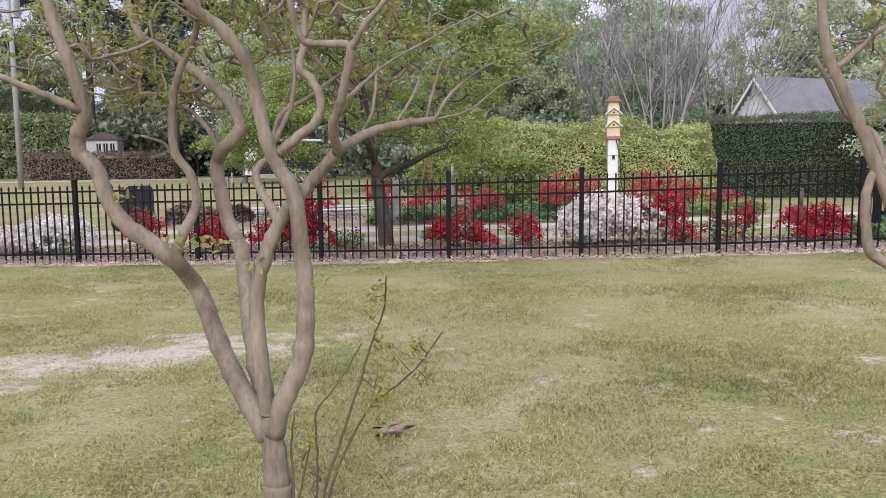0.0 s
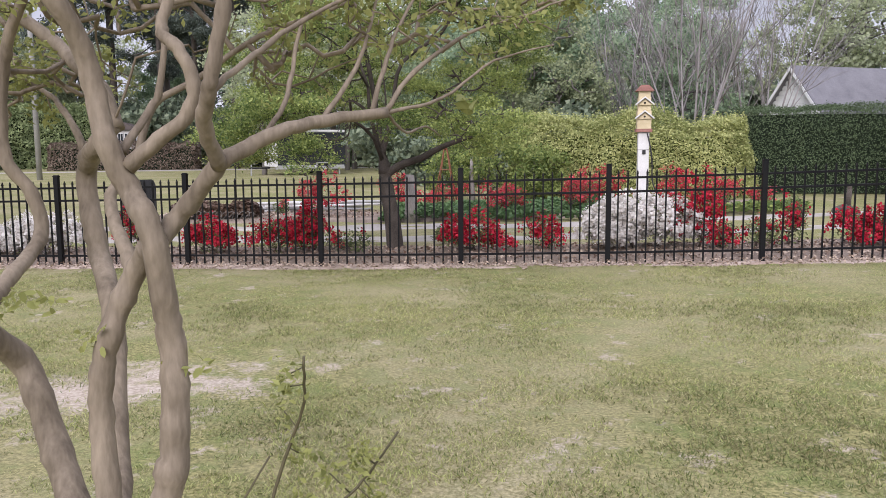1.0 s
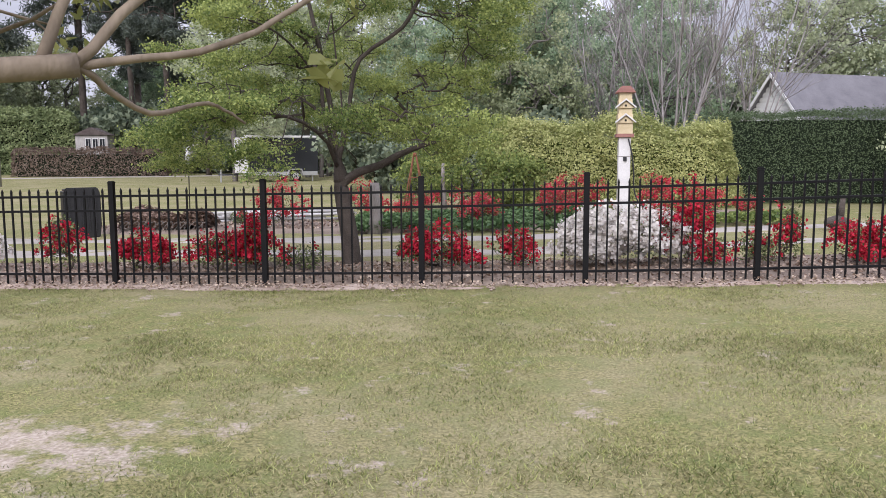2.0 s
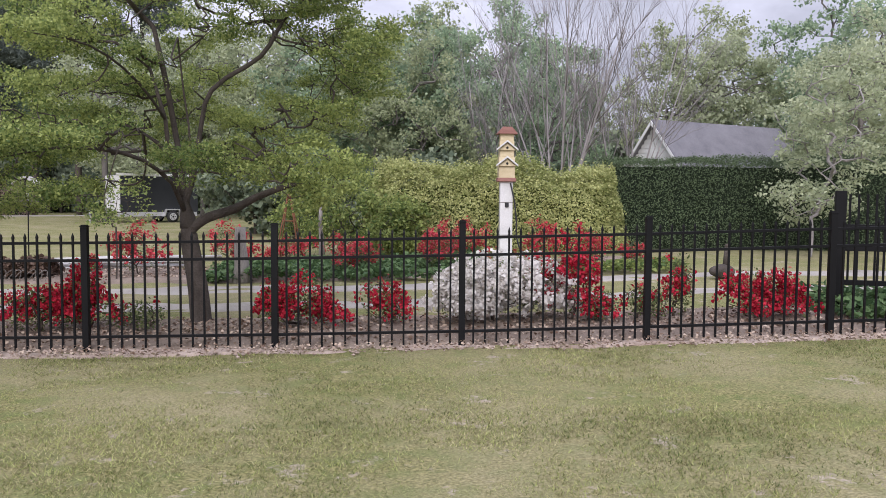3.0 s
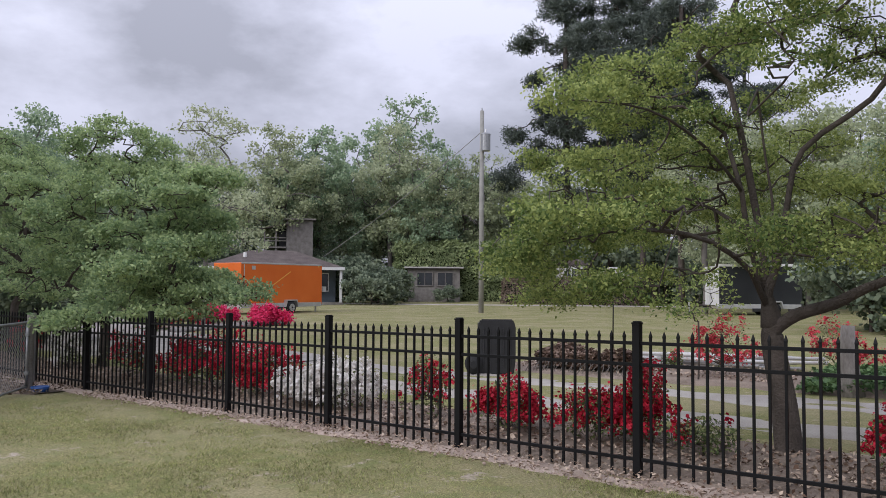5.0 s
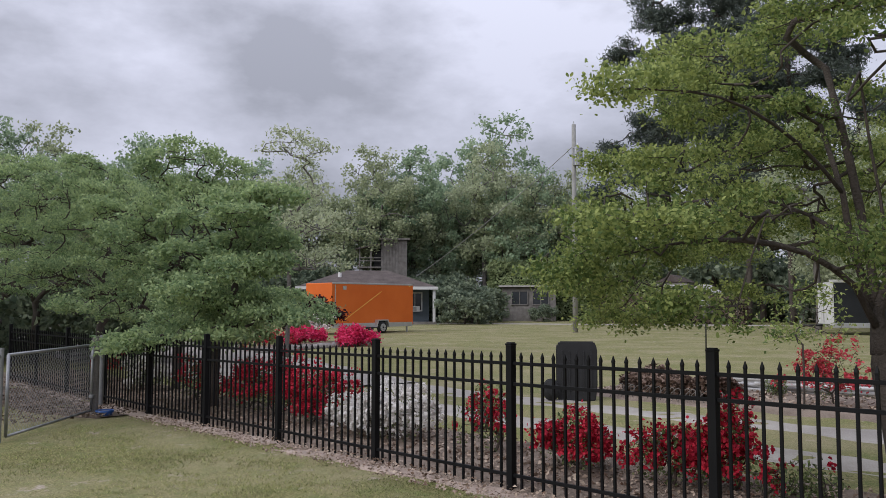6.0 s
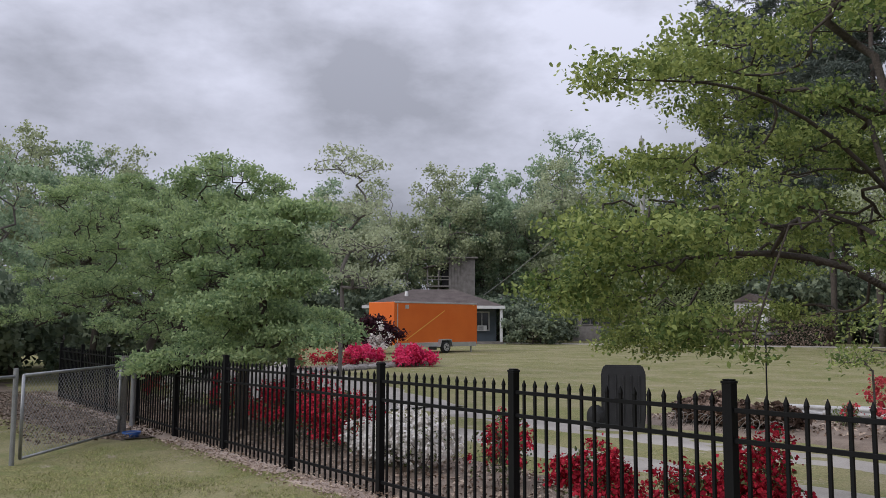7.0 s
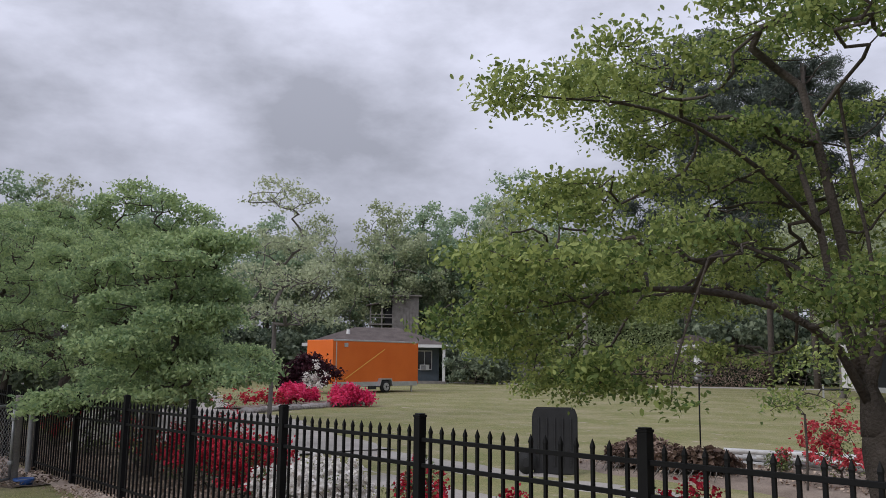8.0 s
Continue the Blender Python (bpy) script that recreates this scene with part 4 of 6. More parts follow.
tree_thing("dogwood_tree", pose(0, 0, 0), w_, c_, "spreading dogwood with layered fresh green leaves and dark bark", group="dogwoods along the fence")

for i, (bx, by, h, rr, seed) in enumerate([(-9.3, 13.5, 3.75, 1.8, 81), (-12.4, 14.3, 5.0, 2.6, 82), (-17.2, 14.5, 5.7, 3.1, 83), (-22.0, 14.4, 6.3, 3.2, 84)]):
    r_ = np.random.default_rng(seed)
    discs = []
    for j in range(36):
        q = (j % 18) / 17
        a_ = r_.uniform(0, 2 * np.pi)
        w_r = rr * (1.0 - 0.45 * q) * r_.uniform(0.22, 0.5)
        o_ = rr * (1.0 - 0.5 * q) * r_.uniform(0.2, 0.85)
        discs.append((math.cos(a_) * o_ + 0.35 * (i == 0), math.sin(a_) * o_ + 0.15 * (i == 0), h * (0.3 + 0.62 * q), w_r, w_r, h * 0.045))
    w_, c_ = grow(r_, [(0, 0, -0.1), (0.05, 0, 0.6), (0.0, 0.05, 1.2)], discs,
                  1000, 0.25, 0.0036, 0.47, 0.11, M_BARK_DARK, 36000, 0.068, 0.1, M_LEAF_DOG2, up=0.25, aspect=0.5, sag=0.03, sides=7, flat=0.5, round_leaf=True)
    tree_thing("dogwood_tree", pose(bx, by, gz(bx, by)), w_, c_, "low spreading dogwood with dense green leaves", group="dogwoods along the fence")


# ---------------------------------------------------------------- azaleas and other shrubs
def azalea(x, y, rx, ry, h, blossom, n_flower, n_leaf, label, seed, flower=0.05, low=0.15, lobes=5, name="azalea", cover=1.0):
    """A mound of twigs and small leaves, its outside covered in blossom."""
    rng = np.random.default_rng(seed)
    t = thing(name, pose(x, y, gz(x, y) + 0.03), label, "shrub", "azaleas in the beds")
    blobs = []
    for i in range(lobes + 2):
        a = rng.uniform(0, 2 * np.pi)
        q = rng.uniform(0.25, 0.8)
        s = rng.uniform(0.24, 0.5)
        hh = h * rng.uniform(0.42, 0.98)
        blobs.append((math.cos(a) * q * rx, math.sin(a) * q * ry, hh * 0.55, rx * s, ry * s, hh * 0.45))
    blobs += [(0, 0, h * 0.48, rx * 0.6, ry * 0.6, h * 0.44)] * 2
    tg = in_blobs(rng, blobs, 46, 0.35)
    base = [(rng.normal() * 0.05 * rx, rng.normal() * 0.05 * ry, 0) for _ in range(4)]
    P, par, count, tips = branch_out(rng, (base, [-1] * 4, (0, 0, 0)), tg, 0.12, 0.14)
    hang("branch_spray", wood_mesh("branch_spray", P, par, count, M_AZ_TWIG, 0.0035, 0.45, 0.02, 4), t)
    pl = in_blobs(rng, blobs, n_leaf, 0.4)
    pl[:, 2] = np.abs(pl[:, 2])
    hang("foliage", mesh_of("foliage", leaves(pl, 0.04, rng, 0.5), 4, M_AZ_LEAF), t)
    bl = np.array(blobs)
    n_c = max(8, n_flower // 4)
    k = rng.choice(len(bl), n_c * 3)
    d = rng.normal(size=(len(k), 3))
    d[:, 2] = np.abs(d[:, 2]) * 0.9 - 0.3
    d /= np.linalg.norm(d, axis=1)[:, None]
    pf = bl[k, :3] + d * bl[k, 3:6] * rng.uniform(0.7, 1.12, len(k))[:, None]
    tuft = np.array([noise.noise(Vector(p * 3.6 + Vector((seed, 0, 0)))) + 0.5 * noise.noise(Vector(p * 8.0 + Vector((0, seed, 0)))) for p in map(Vector, pf)])
    ok = (pf[:, 2] > h * low * rng.uniform(0.2, 1.2, len(k))) & (tuft > rng.uniform(-0.55, 0.1, len(k)) - (cover - 1))
    pf, d = pf[ok][:n_c], d[ok][:n_c]
    # each twig end carries a bunch of open flowers
    m = 18
    pf = (pf[:, None] + rng.normal(size=(len(pf), m, 3)) * flower * rng.uniform(0.35, 0.85, (len(pf), 1, 1))).reshape(-1, 3)
    d = np.repeat(d, m, axis=0)
    hang("blossom", mesh_of("blossom", leaves(pf, flower * (0.85 if blossom is M_WHITE_FL else 0.66), rng, 0.3, 0.9, 0.45, d * 0.5, round_leaf=True), 6, blossom), t)
    return t


RED_L, WHITE_L = "red azalea in full bloom on the mulch bed", "large mound of white azalea in full bloom"
for i, (x, y, rx, ry, h, m_, nf, nl, lab) in enumerate([
    (4.22, 13.8, 0.92, 0.65, 0.86, M_WHITE_FL, 3600, 700, WHITE_L),
    (-2.1, 13.6, 0.52, 0.45, 0.62, M_RED, 1100, 700, RED_L),
    (-0.95, 13.5, 0.6, 0.5, 0.6, M_RED, 1000, 800, RED_L),
    (-0.5, 13.7, 0.42, 0.4, 0.86, M_RED, 900, 600, RED_L),
    (2.0, 13.65, 0.55, 0.42, 0.66, M_RED, 1150, 600, RED_L),
    (3.0, 13.75, 0.34, 0.32, 0.62, M_RED, 420, 420, RED_L),
    (5.06, 13.8, 0.48, 0.36, 1.18, M_RED, 1000, 520, "tall red azalea leaning over the white one"),
    (5.42, 13.6, 0.26, 0.24, 0.46, M_RED, 200, 300, RED_L),
    (5.85, 13.6, 0.34, 0.3, 0.5, M_RED, 110, 420, "sparse red azalea with many green leaves"),
    (6.35, 13.8, 0.28, 0.26, 0.86, M_RED, 240, 400, RED_L),
    (7.2, 13.6, 0.66, 0.45, 0.6, M_RED, 1250, 600, RED_L),
    (1.4, 14.9, 0.3, 0.25, 0.3, M_AZ_LEAF, 60, 600, "low clump of green leaves by the trunk"),
    (0.15, 13.5, 0.55, 0.3, 0.4, M_RED, 70, 420, "bare thin azalea with few red blossoms"),
    (-3.2, 13.6, 0.42, 0.4, 0.85, M_RED, 420, 500, "thin upright azalea with scattered red blossoms"),
    (-4.8, 13.5, 0.92, 0.55, 0.68, M_WHITE_FL, 1700, 600, "white azalea in bloom with open twigs"),
    (-6.5, 13.6, 0.8, 0.55, 0.88, M_RED, 1700, 800, RED_L),
    (-7.6, 13.7, 0.6, 0.5, 1.05, M_RED, 1300, 800, RED_L),
    (-8.7, 13.8, 0.7, 0.5, 0.95, M_RED, 900, 900, "dark red azalea in the shade of the trees"),
    (-10.4, 13.8, 0.8, 0.5, 1.0, M_RED, 500, 1000, "dark red azalea in the shade of the trees"),
    (-12.6, 13.8, 0.8, 0.5, 0.9, M_WHITE_FL, 420, 900, "white azalea with scattered blossoms in shade"),
    (-14.8, 13.8, 0.8, 0.5, 0.9, M_RED, 300, 900, "dark red azalea in the shade of the trees"),
]):
    azalea(x, y, rx, ry, h, m_, int(nf * (1.0 if m_ is M_WHITE_FL else 0.62)), int(nl * 1.5), lab, 200 + i, lobes=9 if rx > 0.9 else 5, cover=0.98 if m_ is M_WHITE_FL else 1.0)
CORAL_L = "coral red azalea across the driveway"
for i, (x, y, rx, ry, h) in enumerate([(-2.2, 20.3, 0.72, 0.6, 1.2), (-0.75, 21.4, 0.6, 0.5, 1.1), (0.4, 22.6, 0.8, 0.5, 0.75), (1.7, 22.4, 0.9, 0.5, 0.7), (2.2, 19.6, 0.5, 0.4, 0.75),
                                        (3.6, 20.2, 0.55, 0.45, 0.95), (4.0, 22.0, 0.9, 0.6, 1.1), (5.9, 21.6, 0.55, 0.5, 1.0), (6.6, 19.9, 0.45, 0.4, 0.9), (7.4, 20.0, 0.4, 0.35, 0.65), (-3.4, 20.9, 0.25, 0.25, 0.4)]):
    azalea(x, y, rx, ry, h, M_CORAL, int(330 * rx * h / 0.7), 620, CORAL_L, 300 + i, flower=0.06, cover=0.9)


def ground_cover(name, x0, y0, x1, y1, h, n, mat, label, seed):
    rng = np.random.default_rng(seed)
    x = rng.uniform(x0, x1, n)
    y = rng.uniform(y0, y1, n)
    k = np.array([noise.noise(Vector((a * 0.8, b * 0.8, seed))) for a, b in zip(x, y)])
    z = ground_z(x, y) + h * (0.55 + 0.5 * k) * rng.uniform(0.3, 1.0, n)
    ok = k > -0.35
    pts = np.stack([x, y, z], 1)[ok]
    tagged(new(name, mesh_of(name, leaves(pts, 0.11, rng, 0.9, 0.7), 4, mat)), label, "ground cover", kind="stuff")


ground_cover("ivy_bed", -0.6, 18.7, 4.6, 22.2, 0.42, 9000, M_IVY, "bed of glossy green ivy across the driveway", 41)
ground_cover("low_plants", 5.0, 18.9, 8.2, 20.2, 0.3, 1500, M_LEAF_DOG, "low green plants at the edge of the driveway", 42)
ground_cover("low_plants", 8.0, 12.9, 12.0, 14.5, 0.45, 3500, M_IVY, "low green shrubs behind the fence corner", 43)


def hedge(name, x0, y0, x1, y1, w, h, leaf, core, n, size, label, seed, bulge=0.12, soft=0.25):
    """A clipped hedge along a line: shade-dark solid core under a coat of leaves."""
    rng = np.random.default_rng(seed)
    L = math.hypot(x1 - x0, y1 - y0)
    t = thing(name, pose(x0, y0, gz((x0 + x1) / 2, (y0 + y1) / 2), 0, 0, math.degrees(math.atan2(y1 - y0, x1 - x0))), label, "hedge")
    k = 0.08 + bulge * 1.2
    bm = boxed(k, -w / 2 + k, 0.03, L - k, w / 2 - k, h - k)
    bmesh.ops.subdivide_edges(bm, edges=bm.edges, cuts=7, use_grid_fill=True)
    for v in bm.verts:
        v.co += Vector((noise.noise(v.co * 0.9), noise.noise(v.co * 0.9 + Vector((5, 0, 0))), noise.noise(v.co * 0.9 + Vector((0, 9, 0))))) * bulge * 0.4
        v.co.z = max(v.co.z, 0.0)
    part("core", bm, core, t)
    area = np.array([L * h, L * h, w * h, w * h, L * w])
    side = rng.choice(5, n, p=area / area.sum())
    u, v = rng.uniform(0, 1, n), rng.uniform(0, 1, n)
    p = np.zeros((n, 3))
    o = np.zeros((n, 3))
    for s, (ax, sg) in enumerate([(1, -1), (1, 1), (0, -1), (0, 1), (2, 1)]):
        q = side == s
        if ax == 1:
            p[q] = np.stack([u[q] * L, 0 * u[q] + sg * w / 2, v[q] * h], 1)
        elif ax == 0:
            p[q] = np.stack([0 * u[q] + (L if sg > 0 else 0), (u[q] - 0.5) * w, v[q] * h], 1)
        else:
            p[q] = np.stack([u[q] * L, (v[q] - 0.5) * w, 0 * u[q] + h], 1)
        o[q, ax] = sg
    c = np.stack([np.clip(p[:, 0], soft, L - soft), np.clip(p[:, 1], -w / 2 + soft, w / 2 - soft), np.clip(p[:, 2], 0, h - soft)], 1)
    e = p - c
    ln = np.linalg.norm(e, axis=1)[:, None] + 1e-6
    p = c + e / ln * np.minimum(ln, soft)
    o = np.where(ln > 1e-4, e / ln, o)
    wave = np.array([noise.noise(Vector(q) * 1.1 + Vector((seed, 0, 0))) for q in p]) * bulge + np.array([noise.noise(Vector(q) * 3.4 + Vector((0, seed, 0))) for q in p]) * bulge * 0.5 + rng.normal(size=n) * 0.035
    p = p + o * wave[:, None]
    crest = np.array([noise.noise(Vector((q[0] * 0.55, q[1] * 0.5, seed))) + 0.5 * noise.noise(Vector((q[0] * 1.7, q[1] * 1.3, seed + 4))) for q in p])
    p[:, 2] += crest * bulge * 1.5 * np.clip(p[:, 2] / h, 0, 1) ** 2 + np.where(side == 4, np.abs(rng.normal(size=n)) * bulge * 0.35, 0)
    p[:, 2] = np.maximum(p[:, 2], 0.02)
    hang("foliage", mesh_of("foliage", leaves(p, size, rng, 0.3, 0.55, 0.4, o * 0.6), 4, leaf), t)
    return t


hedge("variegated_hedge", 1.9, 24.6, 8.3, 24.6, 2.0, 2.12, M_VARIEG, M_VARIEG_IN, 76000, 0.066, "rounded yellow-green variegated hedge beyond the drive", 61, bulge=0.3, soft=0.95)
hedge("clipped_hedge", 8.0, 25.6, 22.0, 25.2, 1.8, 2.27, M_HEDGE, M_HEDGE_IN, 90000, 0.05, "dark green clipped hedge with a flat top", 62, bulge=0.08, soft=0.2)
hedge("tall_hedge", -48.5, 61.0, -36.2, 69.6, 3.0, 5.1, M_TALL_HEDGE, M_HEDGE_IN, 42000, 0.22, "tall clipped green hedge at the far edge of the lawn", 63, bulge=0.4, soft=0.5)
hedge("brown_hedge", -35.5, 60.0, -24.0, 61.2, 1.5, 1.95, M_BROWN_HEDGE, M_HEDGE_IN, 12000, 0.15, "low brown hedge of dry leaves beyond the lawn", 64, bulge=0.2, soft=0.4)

# ---------------------------------------------------------------- birdhouse on its post
def birdhouse():
    t = thing("birdhouse", pose(4.47, 15.3, gz(4.47, 15.3)), "tall pale yellow birdhouse with gables on a white post", "birdhouse")
    part("post", boxed(-0.085, -0.085, -0.1, 0.085, 0.085, 1.7, 0.006), M_WHITE_PAINT, t, "worn white square post")
    for z in (0.98, 1.42):
        part("post_joint", boxed(-0.088, -0.088, z, 0.088, 0.088, z + 0.008), M_WEATHERED, t)
    part("bracket", boxed(-0.02, -0.11, 1.36, 0.03, -0.087, 1.42, 0.004), M_BLACKPLASTIC, t)
    part("tray", boxed(-0.125, -0.125, 1.70, 0.125, 0.125, 1.75, 0.006), M_REDROOF, t, "faded red base board")
    z = 1.75
    for k, (w, h) in enumerate(((0.108, 0.28), (0.097, 0.21), (0.09, 0.11))):
        tier = part("tier", boxed(-w, -w, z, w, w, z + h, 0.004), M_YELLOW, t, "pale yellow box")
        if k < 2:
            bm = bmesh.new()
            zz = z + h - 0.13
            prism(bm, [(-0.145, zz), (0, zz + 0.115), (0.145, zz), (0.145, zz + 0.022), (0, zz + 0.14), (-0.145, zz + 0.022)], -w - 0.07, -w + 0.01)
            part("gable", bm, M_WHITE_PAINT, t, "white gable board")
            bm = bmesh.new()
            prism(bm, [(-0.12, zz + 0.006), (0.12, zz + 0.006), (0, zz + 0.1)], -w - 0.03, -w + 0.005)
            part("gable_face", bm, M_YELLOW, t)
            bm = cyl(bmesh.new(), pose(0, -w - 0.032, zz + 0.04, 90), 0.016, 0.016, 0.01, 14)
            part("entrance_hole", bm, M_DARKHOLE, t)
        z += h
    bm = bmesh.new()
    prism(bm, [(-0.14, z - 0.015), (0.14, z - 0.015), (0.06, z + 0.075), (-0.06, z + 0.075)], -0.14, 0.14)
    part("roof", bm, M_REDROOF, t, "faded red roof")
    tb = Tubes()
    tb.add(smooth_path([(0.05, -0.1, 1.68), (0.1, -0.13, 1.45), (0.13, -0.14, 1.2), (0.14, -0.14, 0.95), (0.22, -0.16, 0.75), (0.42, -0.2, 0.62)], 5), np.full(26, 0.011), 6)
    part_ob = hang("hose", tb.mesh("hose", M_BLACKPLASTIC), t, "black hose running down the post")


birdhouse()


# ---------------------------------------------------------------- small things beyond the fence
def obelisk(x, y):
    t = thing("garden_obelisk", pose(x, y, gz(x, y)), "rusty iron obelisk trellis in the flower bed", "trellis")
    legs = [(-0.28, -0.28), (0.28, -0.28), (0.28, 0.28), (-0.28, 0.28)]
    for a, b in legs:
        tb = Tubes()
        tb.add([(a, b, 0), (a * 0.55, b * 0.55, 0.8), (a * 0.12, b * 0.12, 1.5)], [0.014] * 3, 6)
        hang("leg", tb.mesh("leg", M_RUST), t)
    for z, s in ((0.5, 0.72), (1.0, 0.45)):
        for i in range(4):
            a, b = legs[i], legs[(i + 1) % 4]
            tb = Tubes()
            tb.add([(a[0] * s, a[1] * s, z), (b[0] * s, b[1] * s, z)], [0.01] * 2, 6)
            hang("rung", tb.mesh("rung", M_RUST), t)
    bm = bmesh.new()
    bmesh.ops.create_uvsphere(bm, u_segments=10, v_segments=8, radius=0.05, matrix=pose(0, 0, 1.53))
    part("finial", bm, M_RUST, t, smooth=True)


obelisk(0.42, 22.0)


def stump_post(x, y, h, r, label):
    tb = Tubes()
    rng = np.random.default_rng(3)
    tb.add([(0, 0, -0.1), (0.02, 0, h * 0.3), (-0.01, 0, h * 0.7), (0.0, 0, h)], [r * 1.7, r * 1.15, r * 0.95, r * 0.8], 12, 0.09, rng)
    ob = new("garden_post", tb.mesh("garden_post", M_OLDPOST))
    ob.matrix_world = pose(x, y, gz(x, y))
    tagged(ob, label, "post")


stump_post(0.07, 18.9, 1.0, 0.11, "bleached wooden post standing beyond the driveway")
stump_post(0.95, 23.2, 1.3, 0.05, "thin bleached stake in the flower bed")


def garden_cart(x, y, turn):
    """A poly dump cart stood up on its front edge, its wheels to one side."""
    t = thing("garden_cart", pose(x, y, gz(x, y), 0, 0, turn) @ Matrix.Diagonal((0.87, 0.9, 1.04, 1)), "black plastic dump cart standing on end on the drive", "cart")
    bm = bmesh.new()
    prof = [(-0.36, 0.0), (0.36, 0.0), (0.40, 0.25), (0.40, 0.85), (0.34, 0.97), (-0.34, 0.97), (-0.40, 0.85), (-0.40, 0.25)]
    prism(bm, prof, -0.05, 0.02)
    bmesh.ops.bevel(bm, geom=list(bm.edges), offset=0.02, segments=2, affect="EDGES")
    part("tub_floor", bm, M_BLACKPLASTIC, t)
    for s in (-1, 1):
        part("tub_side", box(bmesh.new(), s * 0.36 - 0.02, 0.02, 0.06, s * 0.36 + 0.02, 0.36, 0.9, 0.012), M_BLACKPLASTIC, t)
    part("tub_end", boxed(-0.34, 0.02, 0.9, 0.34, 0.36, 0.94, 0.012), M_BLACKPLASTIC, t)
    for k in range(5):
        part("rib", boxed(-0.28 + k * 0.14 - 0.012, -0.07, 0.12, -0.28 + k * 0.14 + 0.012, -0.045, 0.82, 0.006), M_BLACKPLASTIC, t)
    for yy in (-0.12, 0.1):
        bm = bmesh.new()
        bmesh.ops.create_cone(bm, cap_ends=True, segments=20, radius1=0.17, radius2=0.17, depth=0.09, matrix=pose(-0.5, yy, 0.18, 90))
        bmesh.ops.bevel(bm, geom=[e for e in bm.edges if abs(e.verts[0].co.y - e.verts[1].co.y) < 1e-4], offset=0.025, segments=2, affect="EDGES")
        w = part("wheel", bm, M_RUBBER, t, smooth=True)
        part("hub", cyl(bmesh.new(), pose(-0.5, yy, 0.18, 90), 0.07, 0.07, 0.11, 14), M_BLACKPLASTIC, w)


garden_cart(-5.75, 18.4, 42)


def bird_feeder(x, y):
    t = thing("bird_feeder", pose(x, y, gz(x, y)), "hanging bird feeder with a pale roof on a thin black pole", "bird feeder")
    tb = Tubes()
    tb.add([(0, 0, -0.1), (0, 0, 0.8), (0.01, 0, 1.46)], [0.012] * 3, 8)
    hang("pole", tb.mesh("pole", M_ALU), t)
    part("baffle", cyl(bmesh.new(), pose(0, 0, 1.42), 0.03, 0.11, 0.09, 18), M_GALV, t, smooth=True)
    part("tray", boxed(-0.17, -0.13, 1.47, 0.17, 0.13, 1.5, 0.006), M_WEATHERED, t)
    for sx in (-1, 1):
        for sy in (-1, 1):
            part("corner_post", boxed(sx * 0.14 - 0.012, sy * 0.1 - 0.012, 1.5, sx * 0.14 + 0.012, sy * 0.1 + 0.012, 1.8), M_WEATHERED, t)
    part("seed_tube", cyl(bmesh.new(), pose(0, 0, 1.65), 0.06, 0.06, 0.3, 14), M_SIDING_WHITE, t, "pale seed tube", smooth=True)
    bm = bmesh.new()
    prism(bm, [(-0.24, 1.79), (0, 1.93), (0.24, 1.79), (0.24, 1.81), (0, 1.955), (-0.24, 1.81)], -0.17, 0.17)
    part("roof", bm, M_PALEWOOD, t, "weathered pale roof")


bird_feeder(-4.2, 19.95)


def pipe_pile():
    rng = np.random.default_rng(9)
    for k in range(18):
        L = rng.uniform(2.0, 3.4)
        tb = Tubes()
        z = 0.03 + 0.062 * (k // 5)
        a = rng.normal() * 0.09
        tb.add([(-L / 2, 0, 0), (0, 0, rng.normal() * 0.01), (L / 2, 0, 0)], [0.034] * 3, 8)
        ob = new("plastic_pipe", tb.mesh("plastic_pipe", M_PIPE))
        px, py = -3.2 + rng.normal() * 0.3, 21.6 + (k % 5) * 0.16 + rng.normal() * 0.04
        ob.matrix_world = pose(px, py, gz(px, py) + 0.03 + z, 0, rng.normal() * 1.2, math.degrees(a) + 12)
        tagged(ob, "pale plastic pipe lying in a loose pile", "pipe", "pile of pipes")


pipe_pile()


def wire_edging():
    """Old rolls of brown wire edging along the bed."""
    t = thing("wire_edging", pose(-4.6, 19.2, gz(-4.6, 19.2)), "dull grey looped wire edging along the flower bed", "garden edging")
    for k in range(16):
        tb = Tubes()
        x = -0.95 + k * 0.125
        a = np.linspace(0, math.pi, 9)
        tb.add(np.stack([x + 0.11 * np.cos(a) + 0.16 * np.sin(a), 0.05 * np.sin(k * 2.0) + 0 * a, 0.27 * np.sin(a) - 0.02], 1), np.full(9, 0.006), 4)
        hang("loop", tb.mesh("loop", M_WEATHERED), t)


wire_edging()
ground_cover("dry_brush", -5.6, 19.4, -3.7, 20.4, 0.62, 5200, M_BRUSH, "tangle of dry brown stems behind the edging", 44)


def garden_ornament(x, y):
    bm = bmesh.new()
    bmesh.ops.create_icosphere(bm, subdivisions=3, radius=0.17, matrix=pose(0, 0, 0.11) @ Matrix.Diagonal((1.5, 0.8, 0.7, 1)))
    cyl(bm, pose(0.08, 0, 0.33, 0, 4), 0.055, 0.045, 0.36, 10)
    bmesh.ops.create_icosphere(bm, subdivisions=2, radius=0.045, matrix=pose(0.09, 0, 0.53))
    for v in bm.verts:
        v.co += Vector((0.02, 0.02, 0.02)) * noise.noise(v.co * 9)
    ob = part("garden_ornament", bm, M_BARK_DARK, smooth=True)
    ob.matrix_world = pose(x, y, gz(x, y) + 0.02, 0, 0, 20)
    tagged(ob, "dark weathered ornament on the grass by the drive", "garden ornament")


garden_ornament(8.42, 17.9)

